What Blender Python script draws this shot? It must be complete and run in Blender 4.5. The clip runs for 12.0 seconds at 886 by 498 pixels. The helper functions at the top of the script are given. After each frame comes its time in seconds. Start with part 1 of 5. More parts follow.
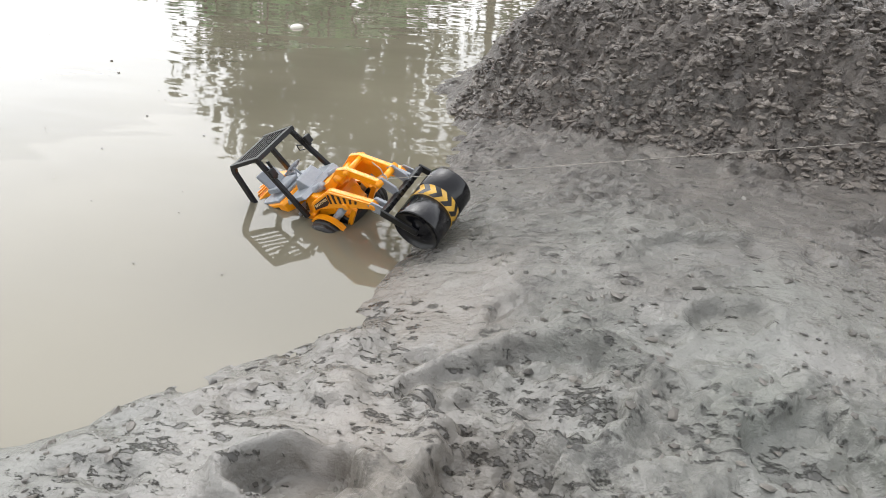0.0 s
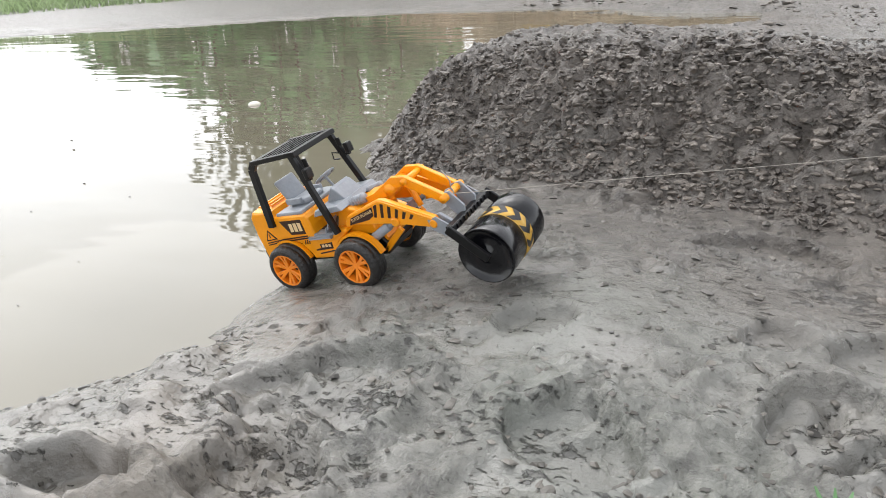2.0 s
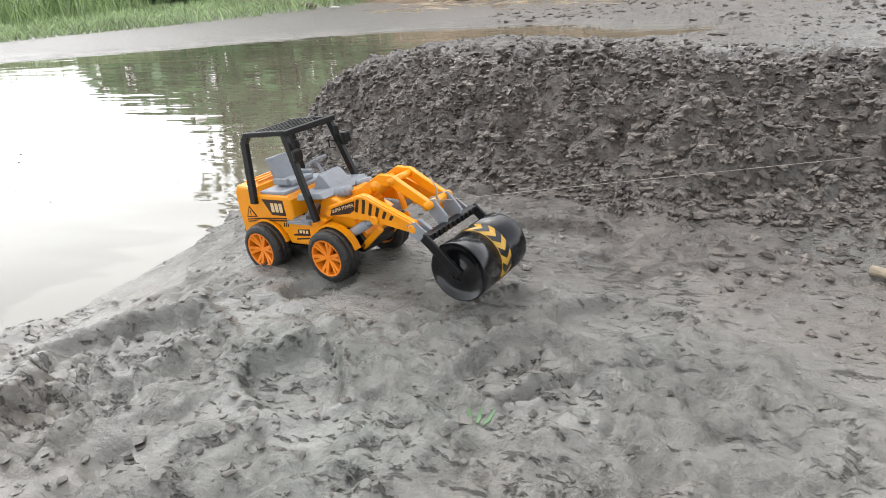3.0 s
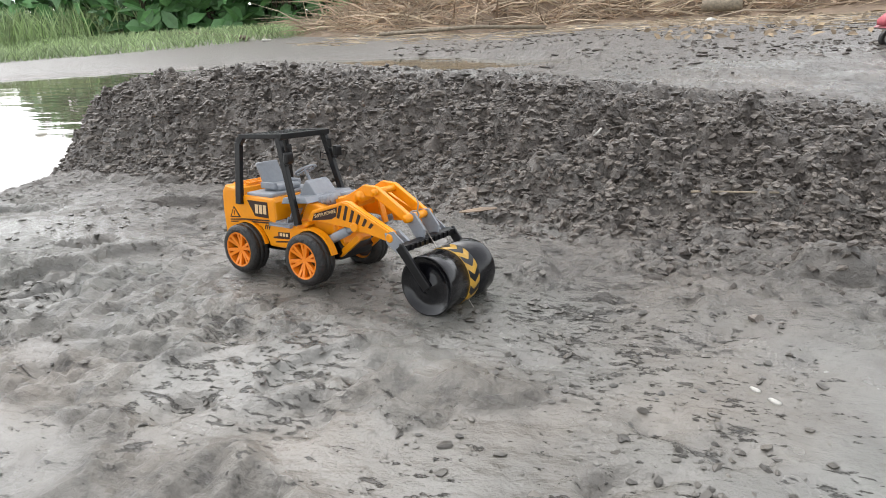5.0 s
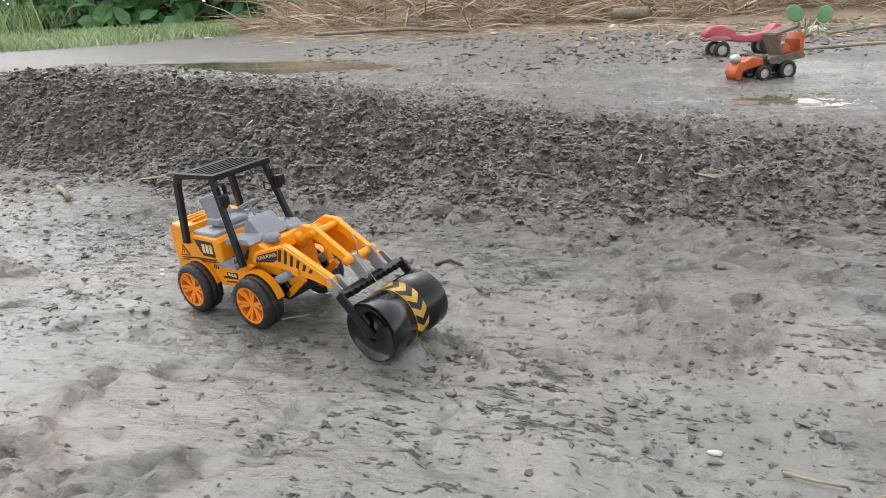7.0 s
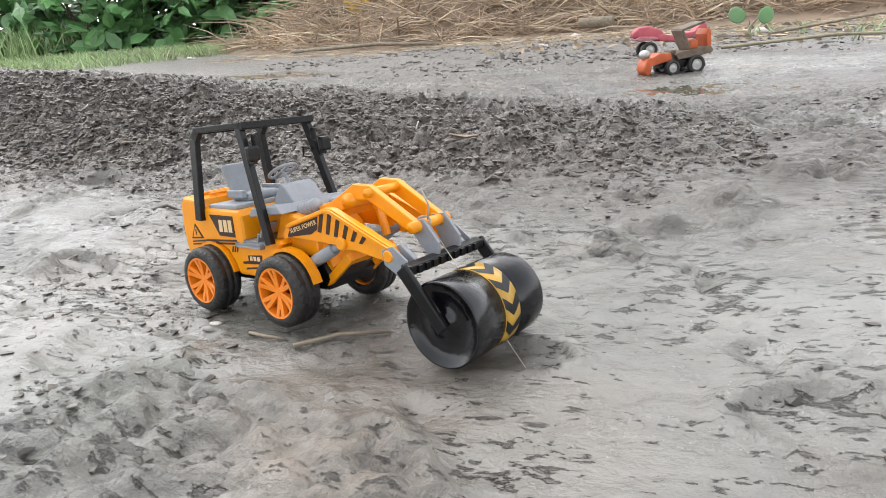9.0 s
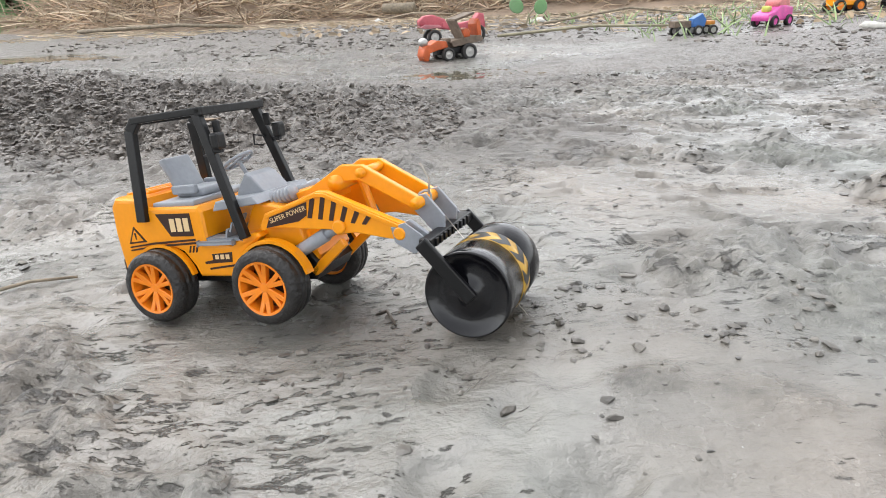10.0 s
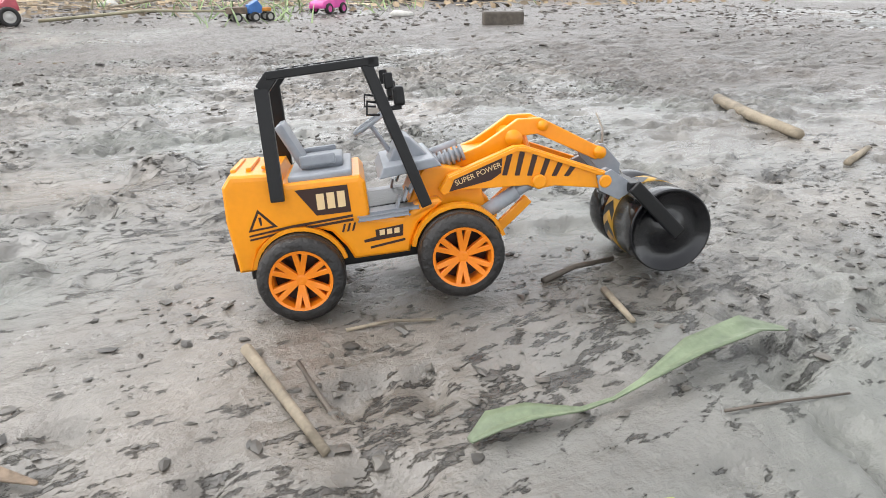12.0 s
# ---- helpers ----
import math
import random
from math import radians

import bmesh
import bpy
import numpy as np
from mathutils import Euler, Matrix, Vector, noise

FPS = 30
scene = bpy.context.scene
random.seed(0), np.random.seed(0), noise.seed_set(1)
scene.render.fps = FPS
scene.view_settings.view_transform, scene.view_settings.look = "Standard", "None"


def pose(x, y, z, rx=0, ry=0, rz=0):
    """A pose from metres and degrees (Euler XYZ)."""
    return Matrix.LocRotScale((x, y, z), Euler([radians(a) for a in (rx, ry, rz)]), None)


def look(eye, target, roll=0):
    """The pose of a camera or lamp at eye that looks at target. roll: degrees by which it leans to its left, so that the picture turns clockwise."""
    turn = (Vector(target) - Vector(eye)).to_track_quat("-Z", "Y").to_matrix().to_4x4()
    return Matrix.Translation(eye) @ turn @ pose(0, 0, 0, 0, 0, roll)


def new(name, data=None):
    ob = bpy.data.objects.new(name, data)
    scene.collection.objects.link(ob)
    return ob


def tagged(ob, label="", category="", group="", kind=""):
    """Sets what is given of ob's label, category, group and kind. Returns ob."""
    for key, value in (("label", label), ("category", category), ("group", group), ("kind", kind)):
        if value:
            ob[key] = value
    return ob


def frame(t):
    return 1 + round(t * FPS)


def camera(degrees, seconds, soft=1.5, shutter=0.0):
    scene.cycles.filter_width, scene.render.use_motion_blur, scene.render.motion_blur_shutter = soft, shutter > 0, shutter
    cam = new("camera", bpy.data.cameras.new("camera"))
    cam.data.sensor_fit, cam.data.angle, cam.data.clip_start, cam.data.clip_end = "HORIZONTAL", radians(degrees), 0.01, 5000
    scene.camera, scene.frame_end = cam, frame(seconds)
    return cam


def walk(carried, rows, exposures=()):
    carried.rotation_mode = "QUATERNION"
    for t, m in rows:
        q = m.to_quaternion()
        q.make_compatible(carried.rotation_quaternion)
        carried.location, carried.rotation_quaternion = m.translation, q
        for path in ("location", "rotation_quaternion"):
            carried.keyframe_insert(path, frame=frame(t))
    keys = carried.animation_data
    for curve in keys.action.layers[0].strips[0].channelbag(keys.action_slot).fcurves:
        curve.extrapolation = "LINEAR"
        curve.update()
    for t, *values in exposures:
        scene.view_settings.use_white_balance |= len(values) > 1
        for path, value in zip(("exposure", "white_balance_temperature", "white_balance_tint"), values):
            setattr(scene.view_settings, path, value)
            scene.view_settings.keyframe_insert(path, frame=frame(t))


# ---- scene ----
cam = camera(68.2, 12.0, soft=0.9)
PATH = [
    (0, (-0.594, 0.638, 0.324), (-1.141, 2.254, -0.719), -0.2),
    (0.5, (-0.583, 0.642, 0.31), (-1.112, 2.291, -0.69), 0.8),
    (1, (-0.546, 0.654, 0.299), (-1.046, 2.334, -0.664), 1.2),
    (1.5, (-0.494, 0.648, 0.29), (-1.088, 2.339, -0.597), -1.1),
    (2, (-0.423, 0.644, 0.284), (-1.069, 2.35, -0.537), -3.5),
    (2.5, (-0.32, 0.636, 0.281), (-0.997, 2.343, -0.512), -5.0),
    (2.7, (-0.273, 0.63, 0.273), (-0.957, 2.339, -0.51), -4.8),
    (4.3, (0.043, 0.643, 0.263), (-0.61, 2.387, -0.467), -5.3),
    (4.5, (0.113, 0.617, 0.248), (-0.471, 2.385, -0.481), -3.5),
    (5, (0.265, 0.562, 0.239), (-0.328, 2.345, -0.447), -3.6),
    (5.5, (0.428, 0.49, 0.248), (-0.24, 2.259, -0.403), -5.3),
    (6, (0.567, 0.457, 0.221), (-0.131, 2.206, -0.451), -5.3),
    (6.5, (0.71, 0.435, 0.23), (0.048, 2.177, -0.496), -3.4),
    (7, (0.838, 0.405, 0.256), (0.306, 2.204, -0.437), -2.6),
    (7.2, (0.882, 0.377, 0.262), (0.371, 2.192, -0.405), -2.7),
    (8.8, (1.168, 0.412, 0.181), (0.578, 2.212, -0.462), -4.0),
    (9, (1.186, 0.414, 0.176), (0.622, 2.224, -0.462), -4.0),
    (9.5, (1.263, 0.39, 0.175), (0.864, 2.241, -0.469), -3.1),
    (10, (1.35, 0.293, 0.188), (1.28, 2.162, -0.522), -2.5),
    (10.5, (1.408, 0.249, 0.194), (1.647, 2.083, -0.566), -3.8),
    (11, (1.453, 0.202, 0.208), (1.823, 2.034, -0.504), -1.5),
    (11.5, (1.561, 0.208, 0.189), (2.159, 1.965, -0.557), 0.1),
    (12, (1.724, 0.188, 0.188), (2.575, 1.824, -0.585), -0.4),
]
walk(cam, [(t, look(eye, target, roll)) for t, eye, target, roll in PATH],
     exposures=[(0, 0.12), (2.5, 0.2), (4.3, 0.13), (6, 0.02), (7.2, 0.0), (9.5, 0.3), (11, 0.27), (12, 0.25)])

# ---- light ----
world = bpy.data.worlds.new("overcast_sky")
scene.world = world
world.use_nodes = True
wn, wl = world.node_tree.nodes, world.node_tree.links
sky = wn.new("ShaderNodeTexSky")
sky.sky_type = "NISHITA"
sky.sun_disc = False
sky.sun_elevation, sky.sun_rotation = radians(56), radians(-42)
sky.air_density, sky.dust_density, sky.ozone_density = 1.0, 2.0, 2.0
grey = wn.new("ShaderNodeHueSaturation")
grey.inputs["Saturation"].default_value = 0.14
grey.inputs["Value"].default_value = 2.5
wl.new(sky.outputs[0], grey.inputs["Color"])
wl.new(grey.outputs[0], wn["Background"].inputs["Color"])
wn["Background"].inputs["Strength"].default_value = 0.15
sun = new("sun", bpy.data.lights.new("sun", "SUN"))
sun.data.energy, sun.data.angle, sun.data.color = 0.6, radians(75), (1.0, 0.98, 0.95)
sun.matrix_world = look((-3.0, 3.33, 6.65), (0, 0, 0))


# ---- materials ----
def mat(name, color, rough=0.5, metal=0.0, vary=0.0, scale=20.0, bump=0.0, bump_scale=80.0, spec=0.5, dark=None, island=0.0):
    """Principled material with colour variation at two scales and a fine bump."""
    m = bpy.data.materials.new(name)
    m.use_nodes = True
    n, l = m.node_tree.nodes, m.node_tree.links
    b = n["Principled BSDF"]
    b.inputs["Roughness"].default_value, b.inputs["Metallic"].default_value = rough, metal
    b.inputs["Specular IOR Level"].default_value = spec
    b.inputs["Base Color"].default_value = (*color, 1)
    tc = n.new("ShaderNodeTexCoord")
    if vary or dark:
        big, small, ramp = n.new("ShaderNodeTexNoise"), n.new("ShaderNodeTexNoise"), n.new("ShaderNodeValToRGB")
        big.inputs["Scale"].default_value, small.inputs["Scale"].default_value = scale, scale * 9
        big.inputs["Detail"].default_value = 5
        add = n.new("ShaderNodeMath")
        add.operation = "MULTIPLY_ADD"
        add.inputs[1].default_value = 0.35
        l.new(tc.outputs["Object"], big.inputs["Vector"])
        l.new(tc.outputs["Object"], small.inputs["Vector"])
        l.new(small.outputs["Fac"], add.inputs[0])
        l.new(big.outputs["Fac"], add.inputs[2])
        d = dark or tuple(c * (1 - vary) for c in color)
        e = ramp.color_ramp.elements
        e[0].position, e[1].position = 0.48, 0.86
        e[0].color, e[1].color = (*d, 1), (*color, 1)
        l.new(add.outputs[0], ramp.inputs["Fac"])
        l.new(ramp.outputs["Color"], b.inputs["Base Color"])
        if island:
            geo, hsv, mul = n.new("ShaderNodeNewGeometry"), n.new("ShaderNodeHueSaturation"), n.new("ShaderNodeMapRange")
            mul.inputs["To Min"].default_value, mul.inputs["To Max"].default_value = 1 - island, 1 + island
            l.new(geo.outputs["Random Per Island"], mul.inputs["Value"])
            l.new(mul.outputs[0], hsv.inputs["Value"])
            l.new(ramp.outputs["Color"], hsv.inputs["Color"])
            l.new(hsv.outputs["Color"], b.inputs["Base Color"])
    if bump:
        t, bp = n.new("ShaderNodeTexNoise"), n.new("ShaderNodeBump")
        t.inputs["Scale"].default_value, t.inputs["Detail"].default_value = bump_scale, 6
        bp.inputs["Strength"].default_value, bp.inputs["Distance"].default_value = bump, 0.01
        l.new(tc.outputs["Object"], t.inputs["Vector"])
        l.new(t.outputs["Fac"], bp.inputs["Height"])
        l.new(bp.outputs["Normal"], b.inputs["Normal"])
    return m


def mud_material():
    """Wet grey clay: silty sheen in patches, painted pit shade, fine pitted relief; grass far off by place."""
    m = mat("wet_mud", (0.27, 0.245, 0.21), 0.5)
    n, l = m.node_tree.nodes, m.node_tree.links
    b = n["Principled BSDF"]
    tc = n["Texture Coordinate"]

    def tex(scale, detail=6, rough=0.6):
        t = n.new("ShaderNodeTexNoise")
        t.inputs["Scale"].default_value, t.inputs["Detail"].default_value, t.inputs["Roughness"].default_value = scale, detail, rough
        l.new(tc.outputs["Object"], t.inputs["Vector"])
        return t

    def ramp(src, stops):
        r = n.new("ShaderNodeValToRGB")
        e = r.color_ramp.elements
        while len(e) < len(stops):
            e.new(0.5)
        for el, (p, c) in zip(e, stops):
            el.position, el.color = p, (*c, 1)
        l.new(src, r.inputs["Fac"])
        return r

    def mix(fac, a, c):
        x = n.new("ShaderNodeMix")
        x.data_type = "RGBA"
        l.new(fac, x.inputs["Factor"])
        l.new(a, x.inputs["A"])
        l.new(c, x.inputs["B"])
        return x

    at = n.new("ShaderNodeAttribute")
    at.attribute_name = "soil"
    sep = n.new("ShaderNodeSeparateColor")
    l.new(at.outputs["Color"], sep.inputs[0])

    def math_node(op, a, c, third=None):
        x = n.new("ShaderNodeMath")
        x.operation = op
        for k, v in enumerate((a, c, third)):
            if isinstance(v, (int, float)):
                x.inputs[k].default_value = v
            elif v is not None:
                l.new(v, x.inputs[k])
        return x.outputs[0]

    def multiply(a, c, amount):
        x = n.new("ShaderNodeMix")
        x.data_type, x.blend_type = "RGBA", "MULTIPLY"
        x.inputs["Factor"].default_value = amount
        l.new(a, x.inputs["A"])
        l.new(c, x.inputs["B"])
        return x.outputs["Result"]

    # pale settled silt, grey clay and faint brown patches
    silt = ramp(tex(7.0, 7, 0.66).outputs["Fac"], [(0.30, (0.108, 0.103, 0.091)), (0.47, (0.150, 0.144, 0.129)), (0.64, (0.198, 0.192, 0.175))])
    tint = ramp(tex(2.6, 3).outputs["Fac"], [(0.36, (1.07, 0.97, 0.90)), (0.52, (1, 1, 1)), (0.68, (0.92, 1.0, 0.97))])
    mud = multiply(silt.outputs[0], tint.outputs[0], 1.0)
    # churned mud is mottled
    mottle = ramp(tex(52, 7, 0.7).outputs["Fac"], [(0.37, (0.50, 0.49, 0.48)), (0.46, (0.98, 0.98, 0.97)), (0.58, (1.22, 1.22, 1.21))])
    mud = mix(sep.outputs["Blue"], mud, multiply(mud, mottle.outputs[0], 1.0)).outputs["Result"]
    # flecks of shade painted in for small pits and lips, thicker in some patches
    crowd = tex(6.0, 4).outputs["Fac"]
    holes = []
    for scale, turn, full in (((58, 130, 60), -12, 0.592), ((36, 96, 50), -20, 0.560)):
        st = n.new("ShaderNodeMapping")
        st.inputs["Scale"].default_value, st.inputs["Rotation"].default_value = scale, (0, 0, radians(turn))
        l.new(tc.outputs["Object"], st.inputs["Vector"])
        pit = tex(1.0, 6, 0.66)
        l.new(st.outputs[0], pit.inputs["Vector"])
        pit_shade = math_node("MULTIPLY_ADD", crowd, 0.45, pit.outputs["Fac"])
        pit_shade = ramp(pit_shade, [(full - 0.02, (0.27, 0.26, 0.245)), (full + 0.012, (0.55, 0.54, 0.53)), (full + 0.03, (1, 1, 1))])
        mud = multiply(mud, pit_shade.outputs[0], 0.88)
        holes.append(pit_shade.outputs[0])
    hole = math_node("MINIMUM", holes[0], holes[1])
    # dug clod soil is browner and drier
    clod = ramp(tex(30, 8, 0.75).outputs["Fac"], [(0.32, (0.042, 0.035, 0.029)), (0.5, (0.108, 0.092, 0.078)), (0.68, (0.185, 0.163, 0.140))])
    soil = mix(sep.outputs["Red"], mud, clod.outputs[0])
    turf = ramp(tex(2.3, 8, 0.75).outputs["Fac"], [(0.35, (0.27, 0.25, 0.17)), (0.52, (0.25, 0.29, 0.14)), (0.7, (0.17, 0.24, 0.09))])
    full = mix(sep.outputs["Green"], soil.outputs["Result"], turf.outputs[0])
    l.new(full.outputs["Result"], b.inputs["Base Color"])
    # a film of water on the silt, duller where churned or dug
    wet = ramp(tex(9.0, 6).outputs["Fac"], [(0.34, (0.15, 0.15, 0.15)), (0.50, (0.23, 0.23, 0.23)), (0.66, (0.34, 0.34, 0.34))])
    rough = math_node("MULTIPLY_ADD", sep.outputs["Blue"], 0.10, wet.outputs[0])
    rough = math_node("MAXIMUM", rough, math_node("MULTIPLY", sep.outputs["Red"], 0.50))
    rough = math_node("MAXIMUM", rough, math_node("MULTIPLY", sep.outputs["Green"], 0.8))
    l.new(rough, b.inputs["Roughness"])
    b.inputs["Specular IOR Level"].default_value = 0.8
    # relief: soft ripples everywhere, torn grains where churned or dug
    torn = math_node("MAXIMUM", sep.outputs["Blue"], sep.outputs["Red"])
    grain = math_node("MULTIPLY", tex(62, 7, 0.66).outputs["Fac"], math_node("MULTIPLY_ADD", sep.outputs["Red"], 0.40, math_node("MULTIPLY_ADD", torn, 0.26, 0.20)))
    b1, b2 = n.new("ShaderNodeBump"), n.new("ShaderNodeBump")
    b1.inputs["Strength"].default_value, b1.inputs["Distance"].default_value = 1.0, 0.016
    b2.inputs["Strength"].default_value, b2.inputs["Distance"].default_value = 0.55, 0.010
    l.new(grain, b1.inputs["Height"])
    smear = tex(1.0, 5, 0.55)
    sm = n.new("ShaderNodeMapping")
    sm.inputs["Scale"].default_value, sm.inputs["Rotation"].default_value = (16, 34, 20), (0, 0, radians(-18))
    l.new(tc.outputs["Object"], sm.inputs["Vector"])
    l.new(sm.outputs[0], smear.inputs["Vector"])
    l.new(smear.outputs["Fac"], b2.inputs["Height"])
    l.new(b1.outputs["Normal"], b2.inputs["Normal"])
    # the painted pit shade is also sunk a little as relief
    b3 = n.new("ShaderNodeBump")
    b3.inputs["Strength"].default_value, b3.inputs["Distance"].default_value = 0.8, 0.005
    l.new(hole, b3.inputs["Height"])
    l.new(b2.outputs["Normal"], b3.inputs["Normal"])
    l.new(b3.outputs["Normal"], b.inputs["Normal"])
    return m


def water_material(name, color, wave=0.06):
    m = mat(name, color, 0.03, spec=0.9)
    n, l = m.node_tree.nodes, m.node_tree.links
    b, tc = n["Principled BSDF"], n["Texture Coordinate"]
    b.inputs["IOR"].default_value = 1.33
    mp, t1, t2, bp = n.new("ShaderNodeMapping"), n.new("ShaderNodeTexNoise"), n.new("ShaderNodeTexNoise"), n.new("ShaderNodeBump")
    mp.inputs["Rotation"].default_value = (0, 0, radians(24))
    mp.inputs["Scale"].default_value = (0.6, 2.2, 1)
    t1.inputs["Scale"].default_value, t2.inputs["Scale"].default_value = 5.0, 1.1
    t1.inputs["Detail"].default_value = 2
    add = n.new("ShaderNodeMath")
    add.operation = "MULTIPLY_ADD"
    add.inputs[1].default_value = 0.35
    l.new(tc.outputs["Object"], mp.inputs["Vector"])
    l.new(mp.outputs[0], t1.inputs["Vector"])
    l.new(mp.outputs[0], t2.inputs["Vector"])
    l.new(t1.outputs["Fac"], add.inputs[0])
    l.new(t2.outputs["Fac"], add.inputs[2])
    bp.inputs["Strength"].default_value, bp.inputs["Distance"].default_value = wave, 0.05
    l.new(add.outputs[0], bp.inputs["Height"])
    l.new(bp.outputs["Normal"], b.inputs["Normal"])
    # stirred silt: slightly lighter clouds
    c, r = n.new("ShaderNodeTexNoise"), n.new("ShaderNodeValToRGB")
    c.inputs["Scale"].default_value = 2.0
    e = r.color_ramp.elements
    e[0].position, e[1].position = 0.35, 0.7
    e[0].color, e[1].color = (*[v * 0.8 for v in color], 1), (*[v * 1.15 for v in color], 1)
    l.new(tc.outputs["Object"], c.inputs["Vector"])
    l.new(c.outputs["Fac"], r.inputs["Fac"])
    l.new(r.outputs[0], b.inputs["Base Color"])
    return m


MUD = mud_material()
WATER = water_material("murky_pond_water", (0.165, 0.15, 0.11), 0.10)
CLOD = mat("clod_soil", (0.180, 0.157, 0.134), 0.45, dark=(0.050, 0.041, 0.034), scale=34, bump=0.7, bump_scale=130, island=0.35)
YELLOW = mat("toy_yellow_plastic", (0.93, 0.335, 0.006), 0.28, vary=0.12, scale=30, bump=0.03, bump_scale=300)
ORANGE = mat("toy_orange_rim", (0.90, 0.25, 0.012), 0.3, vary=0.15, scale=60)
BLACK = mat("toy_black_plastic", (0.007, 0.007, 0.008), 0.33, spec=0.35, vary=0.3, scale=40, bump=0.04, bump_scale=300)
TYRE = mat("tyre_rubber", (0.012, 0.012, 0.012), 0.5, dark=(0.024, 0.021, 0.019), scale=45, bump=0.3, bump_scale=260)
DRUMM = mat("wet_black_drum", (0.007, 0.007, 0.009), 0.14, vary=0.4, scale=30, bump=0.05, bump_scale=200)
GREY = mat("toy_grey_plastic", (0.30, 0.32, 0.35), 0.42, vary=0.22, scale=40)
DECAL = mat("black_decal", (0.035, 0.012, 0.008), 0.35)
CREAM = mat("cream_print", (0.75, 0.55, 0.30), 0.4)
STRING = mat("pull_string", (0.36, 0.33, 0.29), 0.8)
STRAW = mat("dry_straw", (0.62, 0.50, 0.36), 0.75, vary=0.45, scale=3, island=0.35)
BROWNSTRAW = mat("brown_stalks", (0.50, 0.37, 0.26), 0.8, vary=0.5, scale=3, island=0.4)
LEAF = mat("broad_green_leaf", (0.16, 0.34, 0.13), 0.42, vary=0.5, scale=2, island=0.45)
GRASS = mat("green_grass_blade", (0.42, 0.55, 0.27), 0.6, vary=0.5, scale=1.5, island=0.4)
BARK = mat("grey_bark", (0.13, 0.105, 0.08), 0.85, vary=0.4, scale=6, bump=0.5, bump_scale=20)
TREELEAF = mat("tree_leaf", (0.075, 0.11, 0.038), 0.55, vary=0.4, scale=2, island=0.4)


# ---- mesh helpers ----
def obj(name, bm, material, parent=None, label="", smooth=True):
    me = bpy.data.meshes.new(name)
    bm.normal_update()
    bm.to_mesh(me)
    bm.free()
    if smooth:
        me.polygons.foreach_set("use_smooth", [True] * len(me.polygons))
    for m in material if isinstance(material, (list, tuple)) else [material]:
        me.materials.append(m)
    ob = new(name, me)
    if parent:
        ob.parent = parent
    if label:
        ob["label"] = label
    return ob


def part(name, bm, material, parent, label="", smooth=False):
    return obj(name, bm, material, parent, label, smooth)


def box(bm, lo, hi, bevel=0.0, m=Matrix()):
    vs = bmesh.ops.create_cube(bm, size=1)["verts"]
    c, s = (Vector(lo) + Vector(hi)) / 2, Vector(hi) - Vector(lo)
    for v in vs:
        v.co = Vector((v.co.x * s.x, v.co.y * s.y, v.co.z * s.z)) + c
    if bevel:
        es = list({e for v in vs for e in v.link_edges})
        r = bmesh.ops.bevel(bm, geom=es, offset=bevel, segments=2, profile=0.6, affect="EDGES")
        vs = list({v for f in r["faces"] for v in f.verts} | {v for v in vs if v.is_valid})
    bmesh.ops.transform(bm, matrix=m, verts=vs)
    return bm


def prism(outline, y0, y1, bevel=0.0):
    """A plate of the outline (x, z) from y0 to y1, with rounded edges."""
    bm = bmesh.new()
    a = [bm.verts.new((x, y0, z)) for x, z in outline]
    b = [bm.verts.new((x, y1, z)) for x, z in outline]
    bm.faces.new(a)
    bm.faces.new(b[::-1])
    k = len(outline)
    for i in range(k):
        bm.faces.new((a[i], b[i], b[(i + 1) % k], a[(i + 1) % k]))
    bmesh.ops.recalc_face_normals(bm, faces=bm.faces)
    if bevel:
        es = [e for e in bm.edges if abs(e.verts[0].co.y - e.verts[1].co.y) < 1e-7]
        bmesh.ops.bevel(bm, geom=es, offset=bevel, segments=3, profile=0.6, affect="EDGES")
    bmesh.ops.triangulate(bm, faces=[f for f in bm.faces if len(f.verts) > 4])
    return bm


def rod(bm, a, b, r0, r1=None, seg=8, caps=True):
    a, b = Vector(a), Vector(b)
    d = b - a
    q = d.to_track_quat("Z", "Y").to_matrix().to_4x4()
    bmesh.ops.create_cone(bm, cap_ends=caps, segments=seg, radius1=r0, radius2=r0 if r1 is None else r1, depth=d.length,
                          matrix=Matrix.Translation((a + b) / 2) @ q)
    return bm


def bar(bm, a, b, w, h, up=(0, 1, 0), bevel=0.0):
    """A square bar from a to b, w wide across up, h thick along it."""
    a, b = Vector(a), Vector(b)
    z = (b - a).normalized()
    x = Vector(up).cross(z).normalized()
    y = z.cross(x)
    m = Matrix((x, y, z)).transposed().to_4x4()
    m.translation = a
    return box(bm, (-w / 2, -h / 2, 0), (w / 2, h / 2, (b - a).length), bevel, m)


def lathe(profile, seg=32, close=False):
    """A turned body about the y axis; profile of (y, radius)."""
    bm = bmesh.new()
    rings = []
    for y, r in profile:
        rings.append([bm.verts.new((r * math.cos(2 * math.pi * i / seg), y, r * math.sin(2 * math.pi * i / seg))) for i in range(seg)])
    pairs = list(zip(rings, rings[1:])) + ([(rings[-1], rings[0])] if close else [])
    for p, q in pairs:
        for i in range(seg):
            bm.faces.new((p[i], p[(i + 1) % seg], q[(i + 1) % seg], q[i]))
    bmesh.ops.recalc_face_normals(bm, faces=bm.faces)
    return bm


